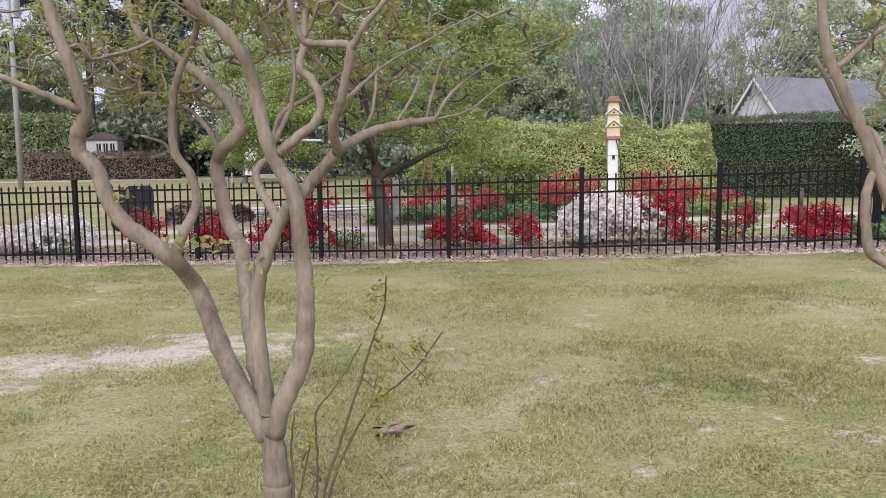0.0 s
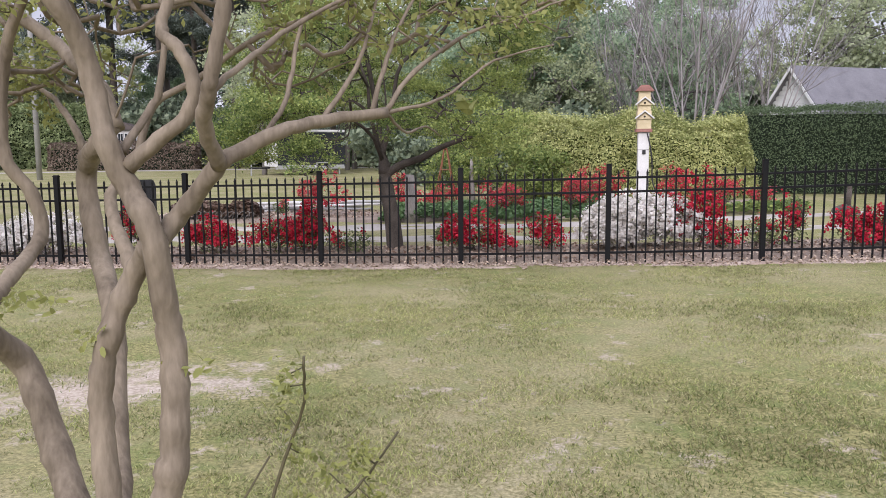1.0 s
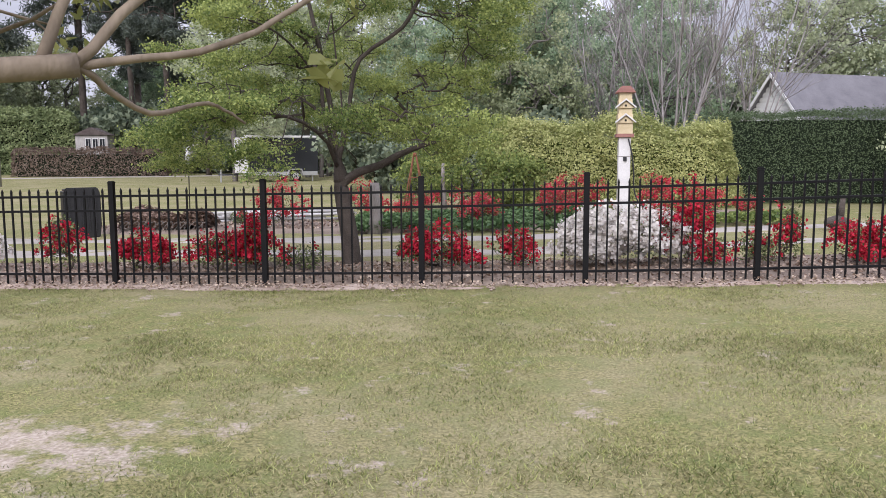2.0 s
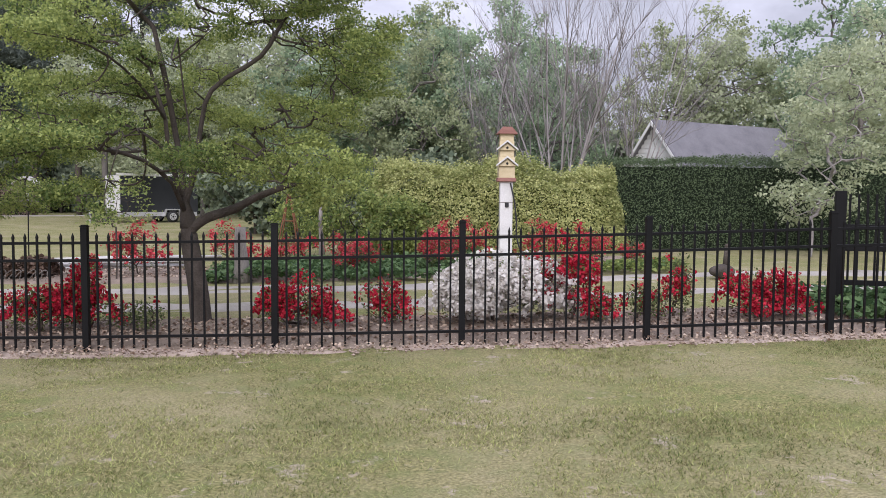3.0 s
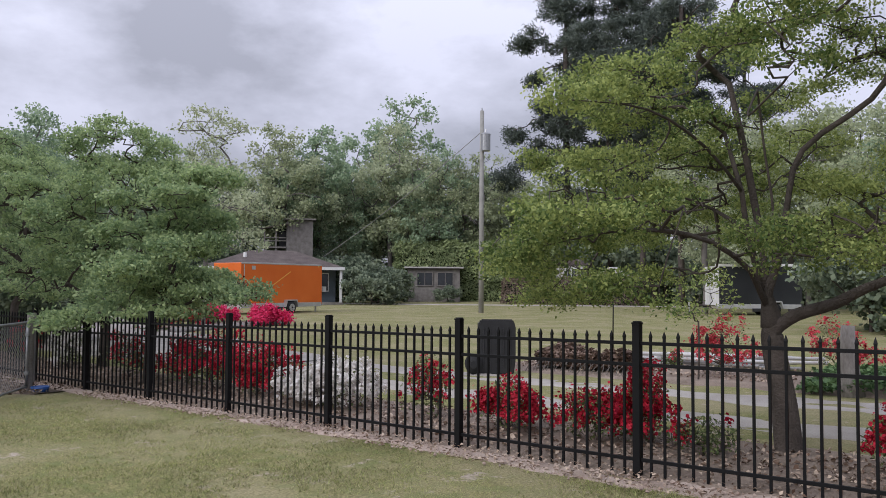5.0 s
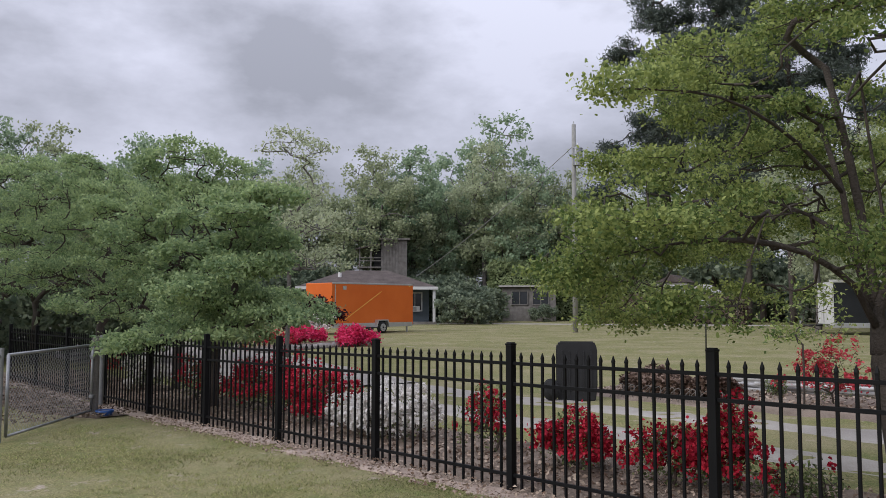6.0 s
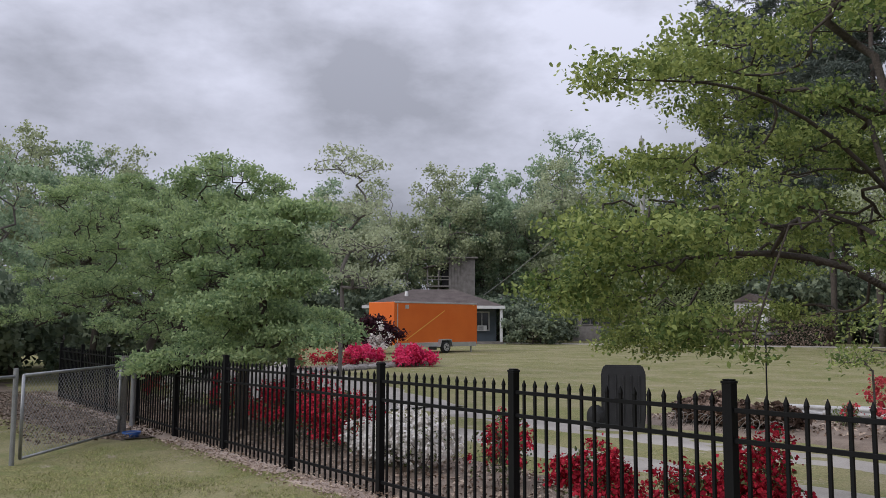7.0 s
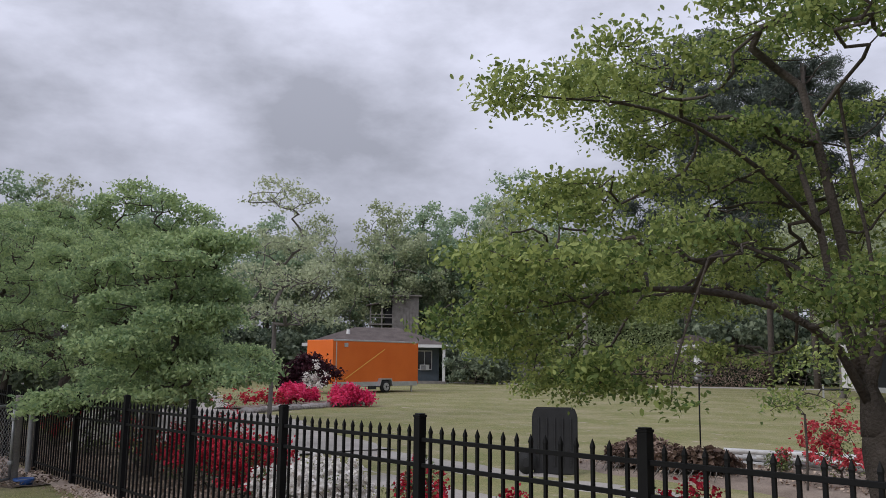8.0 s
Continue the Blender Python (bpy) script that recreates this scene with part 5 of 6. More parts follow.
rb = np.random.default_rng(95)
for x, y, s_ in ((1.4, 23.9, 1.0), (0.2, 25.0, 0.9), (2.6, 23.3, 0.7)):
    w_, c_ = grow(rb, [(0, 0, -0.05), (0.02, 0, 0.2), (0.0, 0.03, 0.4)], [(0, 0, 0.9 * s_, 1.0 * s_, 0.9 * s_, 0.7 * s_), (0.3, 0, 1.6 * s_, 0.9 * s_, 0.8 * s_, 0.6 * s_)], 110, 0.2, 0.004, 0.45, 0.03, M_BARK_DARK, 4200, 0.085, 0.13, M_LEAF_DOG, up=0.2)
    tree_thing("loose_shrub", pose(x, y, gz(x, y)), w_, c_, "loose light green shrub at the end of the hedge", "shrub")
# small sapling with a stake beyond the fence
rs = np.random.default_rng(91)
w_, c_ = grow(rs, [(0, 0, -0.05), (0.02, 0, 0.5), (0.0, 0.03, 1.0)], [(0, 0, 1.25, 0.7, 0.7, 0.4), (0.1, 0, 1.7, 0.45, 0.45, 0.35)], 45, 0.15, 0.003, 0.45, 0.03, M_BARK_DARK, 650, 0.07, 0.1, M_LEAF_DOG, up=0.4)
tree_thing("sapling", pose(-2.3, 19.3, gz(-2.3, 19.3)), w_, c_, "small young tree with sparse green leaves")
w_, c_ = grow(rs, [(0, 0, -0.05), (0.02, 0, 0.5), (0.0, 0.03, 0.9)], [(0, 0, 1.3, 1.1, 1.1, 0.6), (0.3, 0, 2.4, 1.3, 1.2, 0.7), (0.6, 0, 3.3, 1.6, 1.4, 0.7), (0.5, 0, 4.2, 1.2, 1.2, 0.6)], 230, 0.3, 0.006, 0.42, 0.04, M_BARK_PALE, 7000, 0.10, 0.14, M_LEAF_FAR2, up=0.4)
t_ = tree_thing("crape_shrub", pose(12.2, 22.6, gz(12.2, 22.6)), w_, c_, "tall shrub with many pale bare stems and light leaves", "shrub")


# ---------------------------------------------------------------- chain-link gate and its post
def chain_gate():
    ax, ay, bx, by = -8.2, 10.2, -10.0, 11.85
    L = math.hypot(bx - ax, by - ay)
    turn = math.degrees(math.atan2(by - ay, bx - ax))
    t = thing("chain_link_gate", pose(ax, ay, gz(ax, ay), 0, 0, turn), "low galvanised chain-link gate standing open on the lawn", "gate")
    for s0, s1, z0, z1, r in ((0, L, 1.06, 1.06, 0.021), (0, L, 0.06, 0.06, 0.018), (0, 0, 0.06, 1.06, 0.021), (L, L, 0.06, 1.06, 0.021)):
        tb = Tubes()
        tb.add([(s0, 0, z0), ((s0 + s1) / 2, 0, (z0 + z1) / 2), (s1, 0, z1)], [r] * 3, 10)
        hang("frame_tube", tb.mesh("frame_tube", M_GALV), t)
    tb = Tubes()
    p = 0.075
    n = int(L / p)
    for k in range(-int(1.0 / p), n + 1):
        for sg in (1, -1):
            pts = []
            for q in range(0, 15):
                s = (k * p + q * p) if sg > 0 else (n * p - k * p - q * p)
                z = 0.06 + q * p
                if 0 <= s <= L and z <= 1.06:
                    pts.append((s, 0.004 * sg, z))
            if len(pts) > 1:
                tb.add(pts, [0.0022] * len(pts), 3)
    hang("mesh_wire", tb.mesh("mesh_wire", M_WIRE), t, "diamond wire mesh")
    for z in (0.25, 0.85):
        part("hinge", boxed(L - 0.03, -0.03, z, L + 0.06, 0.03, z + 0.05, 0.006), M_GALV, t)
    for gx, gy, h, r, lab in ((-10.06, 11.92, 1.22, 0.055, "weathered grey wooden gate post"), (-10.85, 12.3, 1.2, 0.04, "galvanised steel gate post at the fence"), (-8.12, 10.1, 1.15, 0.03, "galvanised steel gate post")):
        bm = cyl(bmesh.new(), pose(0, 0, h / 2 - 0.05), r, r, h + 0.1, 16)
        ob = part("gate_post", bm, M_WEATHERED if r > 0.05 else M_GALV)
        ob.matrix_world = pose(gx, gy, gz(gx, gy))
        tagged(ob, lab, "post")
    a, b = Vector((-10.06, 11.92, gz(-10, 12) + 1.05)), Vector((-10.85, 12.3, gz(-10.9, 12.3) + 1.1))
    tb = Tubes()
    tb.add([a, (a + b) / 2, b], [0.02] * 3, 8)
    tagged(new("top_rail", tb.mesh("top_rail", M_GALV)), "galvanised top rail between the gate posts", "rail")
    a, b = Vector((-8.12, 10.1, gz(-8, 10) + 1.05)), Vector((-6.9, 8.6, gz(-6.9, 8.6) + 1.05))
    tb = Tubes()
    tb.add([a, (a + b) / 2, b], [0.02] * 3, 8)
    tagged(new("top_rail", tb.mesh("top_rail", M_GALV)), "galvanised top rail of the chain-link fence", "rail")


chain_gate()


def blue_dish(x, y):
    t = thing("blue_dish", pose(x, y, gz(x, y)), "blue plastic dish lying at the foot of the gate post", "dish")
    bm = bmesh.new()
    cyl(bm, pose(0, 0, 0.045), 0.11, 0.14, 0.09, 20)
    bmesh.ops.delete(bm, geom=[f for f in bm.faces if f.normal.z > 0.9], context="FACES")
    bmesh.ops.solidify(bm, geom=list(bm.faces), thickness=0.012)
    part("bowl", bm, M_BLUE, t, smooth=True)
    part("lid", cyl(bmesh.new(), pose(0, 0, 0.065), 0.115, 0.115, 0.012, 20), M_GALV, t)


blue_dish(-9.85, 12.0)


def fallen_leaf(x, y):
    bm = bmesh.new()
    n = 14
    c = bm.verts.new((0, 0, 0.02))
    ring = []
    for i in range(n):
        a = 2 * math.pi * i / n
        r = 0.082 * (1 + 0.35 * math.cos(a * 5)) * (1.3 if i == 0 else 1)
        ring.append(bm.verts.new((r * math.cos(a), r * math.sin(a) * 0.75, 0.014 + 0.012 * math.sin(a * 3))))
    for i in range(n):
        bm.faces.new((c, ring[i], ring[(i + 1) % n]))
    bmesh.ops.solidify(bm, geom=list(bm.faces), thickness=0.002)
    ob = part("fallen_leaf", bm, material("tan_leaf", (0.40, 0.28, 0.20), (0.58, 0.44, 0.34), rough=0.8, scale=12, fine=90), smooth=True)
    ob.matrix_world = pose(x, y, gz(x, y) + 0.015, 5, -4, 20)
    tagged(ob, "large dry curled brown leaf lying on the lawn", "leaf")


fallen_leaf(2.28, 5.1)


# ---------------------------------------------------------------- orange trailer
def wheel(parent, m, r=0.34, w=0.2):
    bm = bmesh.new()
    bmesh.ops.create_cone(bm, cap_ends=True, segments=28, radius1=r, radius2=r, depth=w, matrix=m)
    bmesh.ops.bevel(bm, geom=[e for e in bm.edges if len(e.link_faces) == 2 and any(len(f.verts) > 4 for f in e.link_faces)], offset=0.045, segments=3, affect="EDGES")
    t = part("wheel", bm, M_RUBBER, parent, "black tyre", smooth=True)
    part("rim", cyl(bmesh.new(), m, r * 0.6, r * 0.6, w + 0.02, 24), M_SILVER, t, "silver rim")
    part("hub", cyl(bmesh.new(), m, r * 0.2, r * 0.16, w + 0.07, 12), M_BLACKPLASTIC, t)
    for k in range(5):
        a = 2 * math.pi * k / 5
        part("rim_slot", cyl(bmesh.new(), m @ Matrix.Translation((math.cos(a) * r * 0.4, math.sin(a) * r * 0.4, 0)), r * 0.09, r * 0.09, w + 0.03, 8), M_BLACKPLASTIC, t)


def box_trailer(name, m, L, W, H, skin, label, wheel_x, stripe=False, white_end=False):
    """A box trailer; x runs along its side, the seen side is at y = 0 and faces -y."""
    t = thing(name, m, label, "trailer")
    z0 = 0.5
    part("body", boxed(0, 0, z0, L, W, z0 + H, 0.04), skin, t)
    part("skirt", boxed(0.02, -0.012, z0 - 0.14, L - 0.02, 0.05, z0 + 0.1, 0.008), M_SILVER, t, "silver skirt strip")
    part("roof_trim", boxed(-0.01, -0.02, z0 + H - 0.06, L + 0.01, 0.03, z0 + H + 0.02, 0.008), M_SILVER, t, "pale roof edge trim")
    for x in (0.0, L):
        part("corner_trim", boxed(x - 0.03, -0.015, z0, x + 0.03, 0.03, z0 + H, 0.006), skin, t)
    if stripe:
        d = Vector((L * 0.47, 0, H * 0.72))
        bm = boxed(0, -0.004, -0.018, d.length, 0.012, 0.018, 0.0, pose(L * 0.12, -0.003, z0 + 0.2, 0, -math.degrees(math.atan2(d.z, d.x)), 0))
        part("stripe", bm, M_TAPE, t, "thin yellow diagonal stripe")
        part("side_vent", boxed(L * 0.12, -0.03, z0 + H * 0.84, L * 0.16, 0.01, z0 + H * 0.93, 0.008), M_SILVER, t)
        part("door_seam", boxed(L * 0.03, -0.006, z0 + 0.1, L * 0.04, 0.012, z0 + H - 0.1), M_SILVER, t)
        part("marker_light", boxed(L - 0.3, -0.015, z0 + H - 0.13, L - 0.18, 0.01, z0 + H - 0.08, 0.004), M_TAPE, t)
    if white_end:
        part("rear_door", boxed(-0.03, 0.04, z0 + 0.03, 0.0, W - 0.04, z0 + H - 0.03, 0.006), M_WHITE_PAINT, t, "white rear door")
        part("white_trim", boxed(-0.02, -0.03, z0 + H - 0.02, L + 0.02, 0.06, z0 + H + 0.09, 0.01), M_WHITE_PAINT, t, "white roof edge")
        part("white_trim", boxed(-0.04, -0.03, z0, 0.16, 0.02, z0 + H - 0.02, 0.01), M_WHITE_PAINT, t, "white corner post")
        part("door_bar", boxed(-0.06, W * 0.45, z0 + 0.1, -0.028, W * 0.49, z0 + H - 0.1), M_SILVER, t)
    bm = bmesh.new()
    prism(bm, [(wheel_x - 0.52, z0 - 0.14), (wheel_x - 0.38, z0 + 0.27), (wheel_x + 0.38, z0 + 0.27), (wheel_x + 0.52, z0 - 0.14), (wheel_x + 0.46, z0 - 0.14), (wheel_x + 0.34, z0 + 0.21), (wheel_x - 0.34, z0 + 0.21), (wheel_x - 0.46, z0 - 0.14)], -0.24, 0.01)
    part("fender", bm, M_SILVER, t, "silver wheel fender")
    part("wheel_well", boxed(wheel_x - 0.42, -0.006, z0 - 0.1, wheel_x + 0.42, 0.02, z0 + 0.22), M_BLACKPLASTIC, t)
    wheel(t, pose(wheel_x, -0.12, 0.34, 90), 0.34, 0.2)
    wheel(t, pose(wheel_x, W + 0.12, 0.34, 90), 0.34, 0.2)
    part("axle", boxed(wheel_x - 0.05, 0, 0.29, wheel_x + 0.05, W, 0.39), M_BLACKPLASTIC, t)
    part("step", boxed(wheel_x - 1.1, -0.1, z0 - 0.3, wheel_x - 0.6, 0.02, z0 - 0.12, 0.01), M_BLACKPLASTIC, t)
    part("jack_foot", boxed(L - 0.35, 0.1, 0.0, L - 0.27, 0.18, z0, 0.008), M_SILVER, t)
    tb = Tubes()
    tb.add([(0, W / 2, z0 - 0.05), (-0.7, W / 2, z0 - 0.05), (-1.3, W / 2, z0 - 0.05)], [0.05] * 3, 8)
    hang("tongue", tb.mesh("tongue", M_BLACKPLASTIC), t)
    part("tongue_jack", boxed(-1.2, W / 2 - 0.04, 0.0, -1.12, W / 2 + 0.04, z0 + 0.2, 0.008), M_SILVER, t)
    return t


TRL, TRR = Vector((-32.0, 31.7)), Vector((-32.55, 37.7))
dv = TRR - TRL
box_trailer("cargo_trailer", pose(TRL.x, TRL.y, gz(TRL.x, TRL.y), 0, 0, math.degrees(math.atan2(dv.y, dv.x))), dv.length, 2.2, 2.25, M_ORANGE, "bright orange enclosed cargo trailer with a yellow stripe", dv.length * 0.58, stripe=True)
box_trailer("cargo_trailer", pose(-13.4, 48.6, gz(-13.4, 48.6), 0, 0, 38), 4.5, 2.0, 2.15, M_BLACKSHEET, "black enclosed cargo trailer with a white rear door", 3.0, white_end=True)


# ---------------------------------------------------------------- houses
def window(parent, m, w, h, frame_mat=M_SIDING_WHITE):
    wn_ = part("window", box(bmesh.new(), -w / 2, -0.02, -h / 2, w / 2, 0.02, h / 2, 0, m), M_GLASS_DARK, parent, "dark glass window")
    for x0, z0, x1, z1 in ((-w / 2 - 0.08, -h / 2 - 0.08, -w / 2, h / 2 + 0.08), (w / 2, -h / 2 - 0.08, w / 2 + 0.08, h / 2 + 0.08), (-w / 2, h / 2, w / 2, h / 2 + 0.08), (-w / 2, -h / 2 - 0.08, w / 2, -h / 2), (-0.025, -h / 2, 0.025, h / 2)):
        part("frame", box(bmesh.new(), x0, -0.06, z0, x1, 0.03, z1, 0, m), frame_mat, wn_)


def hip_house():
    m = pose(-48.3, 39.8, gz(-48, 40), 0, 0, math.degrees(math.atan2(8.5, 6.4)))
    t = thing("cottage", m, "low slate-blue cottage with brown hip roof and white trim", "house")
    L, W, e = 10.6, 8.0, 2.75
    part("wall", boxed(0.5, 1.9, 0, L - 0.5, W - 0.4, e), M_SIDING, t)
    part("wall", boxed(0.5, 0.5, 0, 5.5, 1.9, e), M_SIDING, t)
    bm = bmesh.new()
    v = [bm.verts.new(p) for p in ((0, 0, e + 0.12), (L, 0, e + 0.12), (L, W, e + 0.12), (0, W, e + 0.12), (3.6, W / 2, e + 1.5), (L - 3.6, W / 2, e + 1.5))]
    for f in ((0, 1, 5, 4), (1, 2, 5), (2, 3, 4, 5), (3, 0, 4), (3, 2, 1, 0)):
        bm.faces.new([v[i] for i in f])
    bmesh.ops.recalc_face_normals(bm, faces=bm.faces)
    part("roof", bm, M_SHINGLE, t, "brown shingle hip roof")
    for a in ((0, -0.03, L, 0.0), (0, W, L, W + 0.03), (-0.03, 0, 0, W), (L, 0, L + 0.03, W)):
        part("fascia", boxed(a[0], a[1], e - 0.08, a[2], a[3], e + 0.14), M_SIDING_WHITE, t, "white fascia board")
    part("soffit", boxed(0.02, 0.02, e - 0.01, L - 0.02, W - 0.02, e + 0.04), M_SIDING_WHITE, t)
    for x in (5.9, 8.0, L - 0.25):
        part("porch_post", boxed(x - 0.1, 0.15, 0, x + 0.1, 0.35, e, 0.01), M_SIDING_WHITE, t, "white porch post")
    part("porch_floor", boxed(5.4, 0.1, 0, L - 0.1, 1.9, 0.22), M_WEATHERED, t)
    window(t, pose(9.0, 1.88, 1.75), 1.0, 1.3)
    window(t, pose(7.2, 1.88, 1.75), 0.9, 1.3)
    window(t, pose(1.5, 0.48, 1.7), 0.9, 1.2)
    window(t, pose(3.6, 0.48, 1.7), 0.9, 1.2)
    ac = part("air_conditioner", boxed(8.65, 1.45, 1.0, 9.35, 1.9, 1.42, 0.02), M_SIDING_WHITE, t, "white window air conditioner")
    part("grille", boxed(8.7, 1.43, 1.05, 9.1, 1.46, 1.37), M_GALV, ac)
    part("roof_vent", cyl(bmesh.new(), pose(3.2, 2.4, e + 1.1), 0.16, 0.12, 0.4, 12), M_WHITE_PAINT, t)


hip_house()


def lookout():
    m = pose(-54.4, 50.9, gz(-54, 50), 0, 0, math.degrees(math.atan2(2.4, 1.95))) @ Matrix.Diagonal((1, 1, 1.1, 1))
    t = thing("wooden_lookout", m, "weathered grey board lookout rising behind the cottage", "shed")
    for k in range(9):
        part("board", boxed(1.4 + k * 0.26, 0, 0, 1.64 + k * 0.26, 0.06, 6.6 - (k % 2) * 0.03, 0.008), M_WEATHERED, t)
    part("back_wall", boxed(1.4, 0.06, 0, 3.74, 2.4, 6.5), M_WEATHERED, t)
    part("flat_roof", boxed(1.2, -0.25, 6.6, 4.0, 2.6, 6.72, 0.01), M_WEATHERED, t)
    part("deck", boxed(-0.6, -0.1, 4.3, 1.4, 2.3, 4.42), M_WEATHERED, t)
    part("shed_roof", box(bmesh.new(), -0.9, -0.3, 0, 1.5, 2.4, 0.08, 0, pose(0, 0, 5.95, 0, -10, 0)), M_SHINGLE, t)
    for x in (-0.5, 0.5):
        part("deck_post", boxed(x - 0.06, 0, 0, x + 0.06, 0.12, 5.95), M_WEATHERED, t)
    for z in (4.85, 5.1):
        part("deck_rail", boxed(-0.56, -0.02, z, 1.4, 0.04, z + 0.08), M_WEATHERED, t)
    part("doorway", boxed(0.75, 0.3, 4.42, 1.39, 2.2, 5.9), M_DARKHOLE, t)


lookout()


def gable_house(x, y, turn):
    t = thing("bungalow", pose(x, y, gz(x, y), 0, 0, turn), "white bungalow with a grey shingle gable roof behind the hedge", "house")
    L, W, e, r = 9.0, 3.3, 3.05, 5.05
    bm = bmesh.new()
    prism(bm, [(-W / 2, 0), (W / 2, 0), (W / 2, e), (0, r - 0.1), (-W / 2, e)], 0, 0.2)
    part("gable_wall", bm, M_SIDING_WHITE, t, "white clapboard gable")
    for k in range(14):
        z = 1.6 + k * 0.24
        half = W / 2 if z < e else W / 2 * (r - 0.1 - z) / (r - 0.1 - e)
        if half > 0.1:
            part("clapboard", boxed(-half, -0.025, z, half, 0.0, z + 0.21), M_SIDING_WHITE, t)
    part("wall", boxed(-W / 2, 0.2, 0, W / 2, L, e), M_SIDING_WHITE, t)
    for s in (-1, 1):
        bm = bmesh.new()
        prism(bm, [(0, r), (s * (W / 2 + 0.4), e - 0.35), (s * (W / 2 + 0.4), e - 0.25), (0, r + 0.12)], -0.35, L + 0.3)
        part("roof_slope", bm, M_SHINGLE_GREY, t, "grey shingle roof slope")
        bm = bmesh.new()
        prism(bm, [(0, r - 0.14), (s * (W / 2 + 0.4), e - 0.49), (s * (W / 2 + 0.4), e - 0.30), (0, r + 0.06)], -0.39, -0.34)
        part("barge_board", bm, M_SIDING_WHITE, t)


gable_house(15.0, 45.0, -62)


def far_cottage():
    t = thing("white_cottage", pose(-32.7, 63.6, gz(-32, 63), 0, 0, 16) @ Matrix.Diagonal((0.48, 0.6, 0.95, 1)), "small weathered white cottage with dark windows among the trees", "house")
    part("wall", boxed(0, 0, 0, 5.0, 4, 3.4), M_PALEWOOD, t)
    bm = bmesh.new()
    prism(bm, [(-0.3, 3.35), (5.3, 3.35), (2.5, 4.0)], -0.3, 4.3)
    part("roof", bm, M_SHINGLE, t)
    for x in (2.0, 3.1, 4.2):
        window(t, pose(x, -0.02, 2.55), 0.75, 0.95)
    s = thing("garden_shed", pose(-44.9, 58.6, gz(-44, 59), 0, 0, 40), "low grey shed with two wide windows by the hedge", "shed")
    part("wall", boxed(0, 0, 0, 4.6, 2.4, 2.9), M_WEATHERED, s)
    part("roof", box(bmesh.new(), -0.3, -0.4, 2.95, 4.9, 2.7, 3.08), M_PALEWOOD, s)
    window(s, pose(1.5, -0.02, 2.0), 1.3, 1.1, M_WEATHERED)
    window(s, pose(3.3, -0.02, 2.0), 1.3, 1.1, M_WEATHERED)


far_cottage()


def utility_pole(x, y, h):
    t = thing("utility_pole", pose(x, y, gz(x, y)), "tall weathered wooden utility pole with a grey transformer", "utility pole")
    tb = Tubes()
    tb.add([(0, 0, -0.3), (0, 0, h * 0.5), (0.03, 0, h)], [0.15, 0.135, 0.115], 12)
    hang("shaft", tb.mesh("shaft", M_POLE), t)
    bm = cyl(bmesh.new(), pose(0.38, -0.12, h - 1.9), 0.27, 0.27, 0.95, 18)
    tr = part("transformer", bm, M_GALV, t, "grey transformer can", smooth=False)
    part("lid", cyl(bmesh.new(), pose(0.38, -0.12, h - 1.39), 0.29, 0.2, 0.09, 18), M_GALV, tr)
    part("bushing", cyl(bmesh.new(), pose(0.38, -0.12, h - 1.24), 0.05, 0.03, 0.25, 10), M_WHITE_PAINT, tr)
    part("insulator", cyl(bmesh.new(), pose(0.02, 0, h + 0.08), 0.05, 0.03, 0.2, 10), M_GALV, t)


utility_pole(-24.8, 42.9, 11.6)


def cable(name, a, b, sag, r, label):
    s = np.linspace(0, 1, 24)[:, None]
    p = np.array(a) * (1 - s) + np.array(b) * s
    p[:, 2] -= (4 * sag * s * (1 - s))[:, 0]
    tb = Tubes()
    tb.add(p, np.full(24, r), 5)
    tagged(new(name, tb.mesh(name, M_WIRE)), label, "cable")


cable("power_cable", (-24.8, 42.9, gz(-24.8, 42.9) + 10.4), (-44.8, 48.6, gz(-48, 40) + 3.73), 0.3, 0.022, "grey service cable running down to the cottage roof")


def van(x, y, turn):
    t = thing("van", pose(x, y, gz(x, y), 0, 0, turn), "white van parked on the gravel behind the dogwoods", "car")
    bm = bmesh.new()
    prism(bm, [(-2.4, 0.35), (2.4, 0.35), (2.45, 0.95), (1.75, 1.2), (1.05, 2.15), (-2.2, 2.2), (-2.42, 1.2)], -0.95, 0.95)
    bmesh.ops.bevel(bm, geom=list(bm.edges), offset=0.07, segments=3, affect="EDGES")
    part("body", bm, M_CARPAINT, t, smooth=False)
    bm = bmesh.new()
    prism(bm, [(0.05, 1.3), (1.45, 1.3), (0.98, 1.98), (0.05, 1.98)], -0.965, 0.965)
    part("side_window", bm, M_GLASS_DARK, t)
    part("side_window", boxed(-1.9, -0.965, 1.35, -0.15, 0.965, 1.95, 0.03), M_GLASS_DARK, t)
    bm = bmesh.new()
    prism(bm, [(1.70, 1.29), (1.74, 1.30), (1.15, 2.08), (1.10, 2.07)], -0.8, 0.8)
    part("windscreen", bm, M_GLASS_DARK, t)
    part("bumper", boxed(2.38, -0.9, 0.35, 2.55, 0.9, 0.6, 0.04), M_BLACKPLASTIC, t)
    for s in (-1, 1):
        part("headlight", boxed(2.36, s * 0.7 - 0.16, 0.72, 2.47, s * 0.7 + 0.16, 0.92, 0.03), M_GLASS_DARK, t)
        for wx in (-1.5, 1.5):
            wheel(t, pose(wx, s * 0.87, 0.34, 90), 0.34, 0.22)


van(-27.6, 18.6, -35)


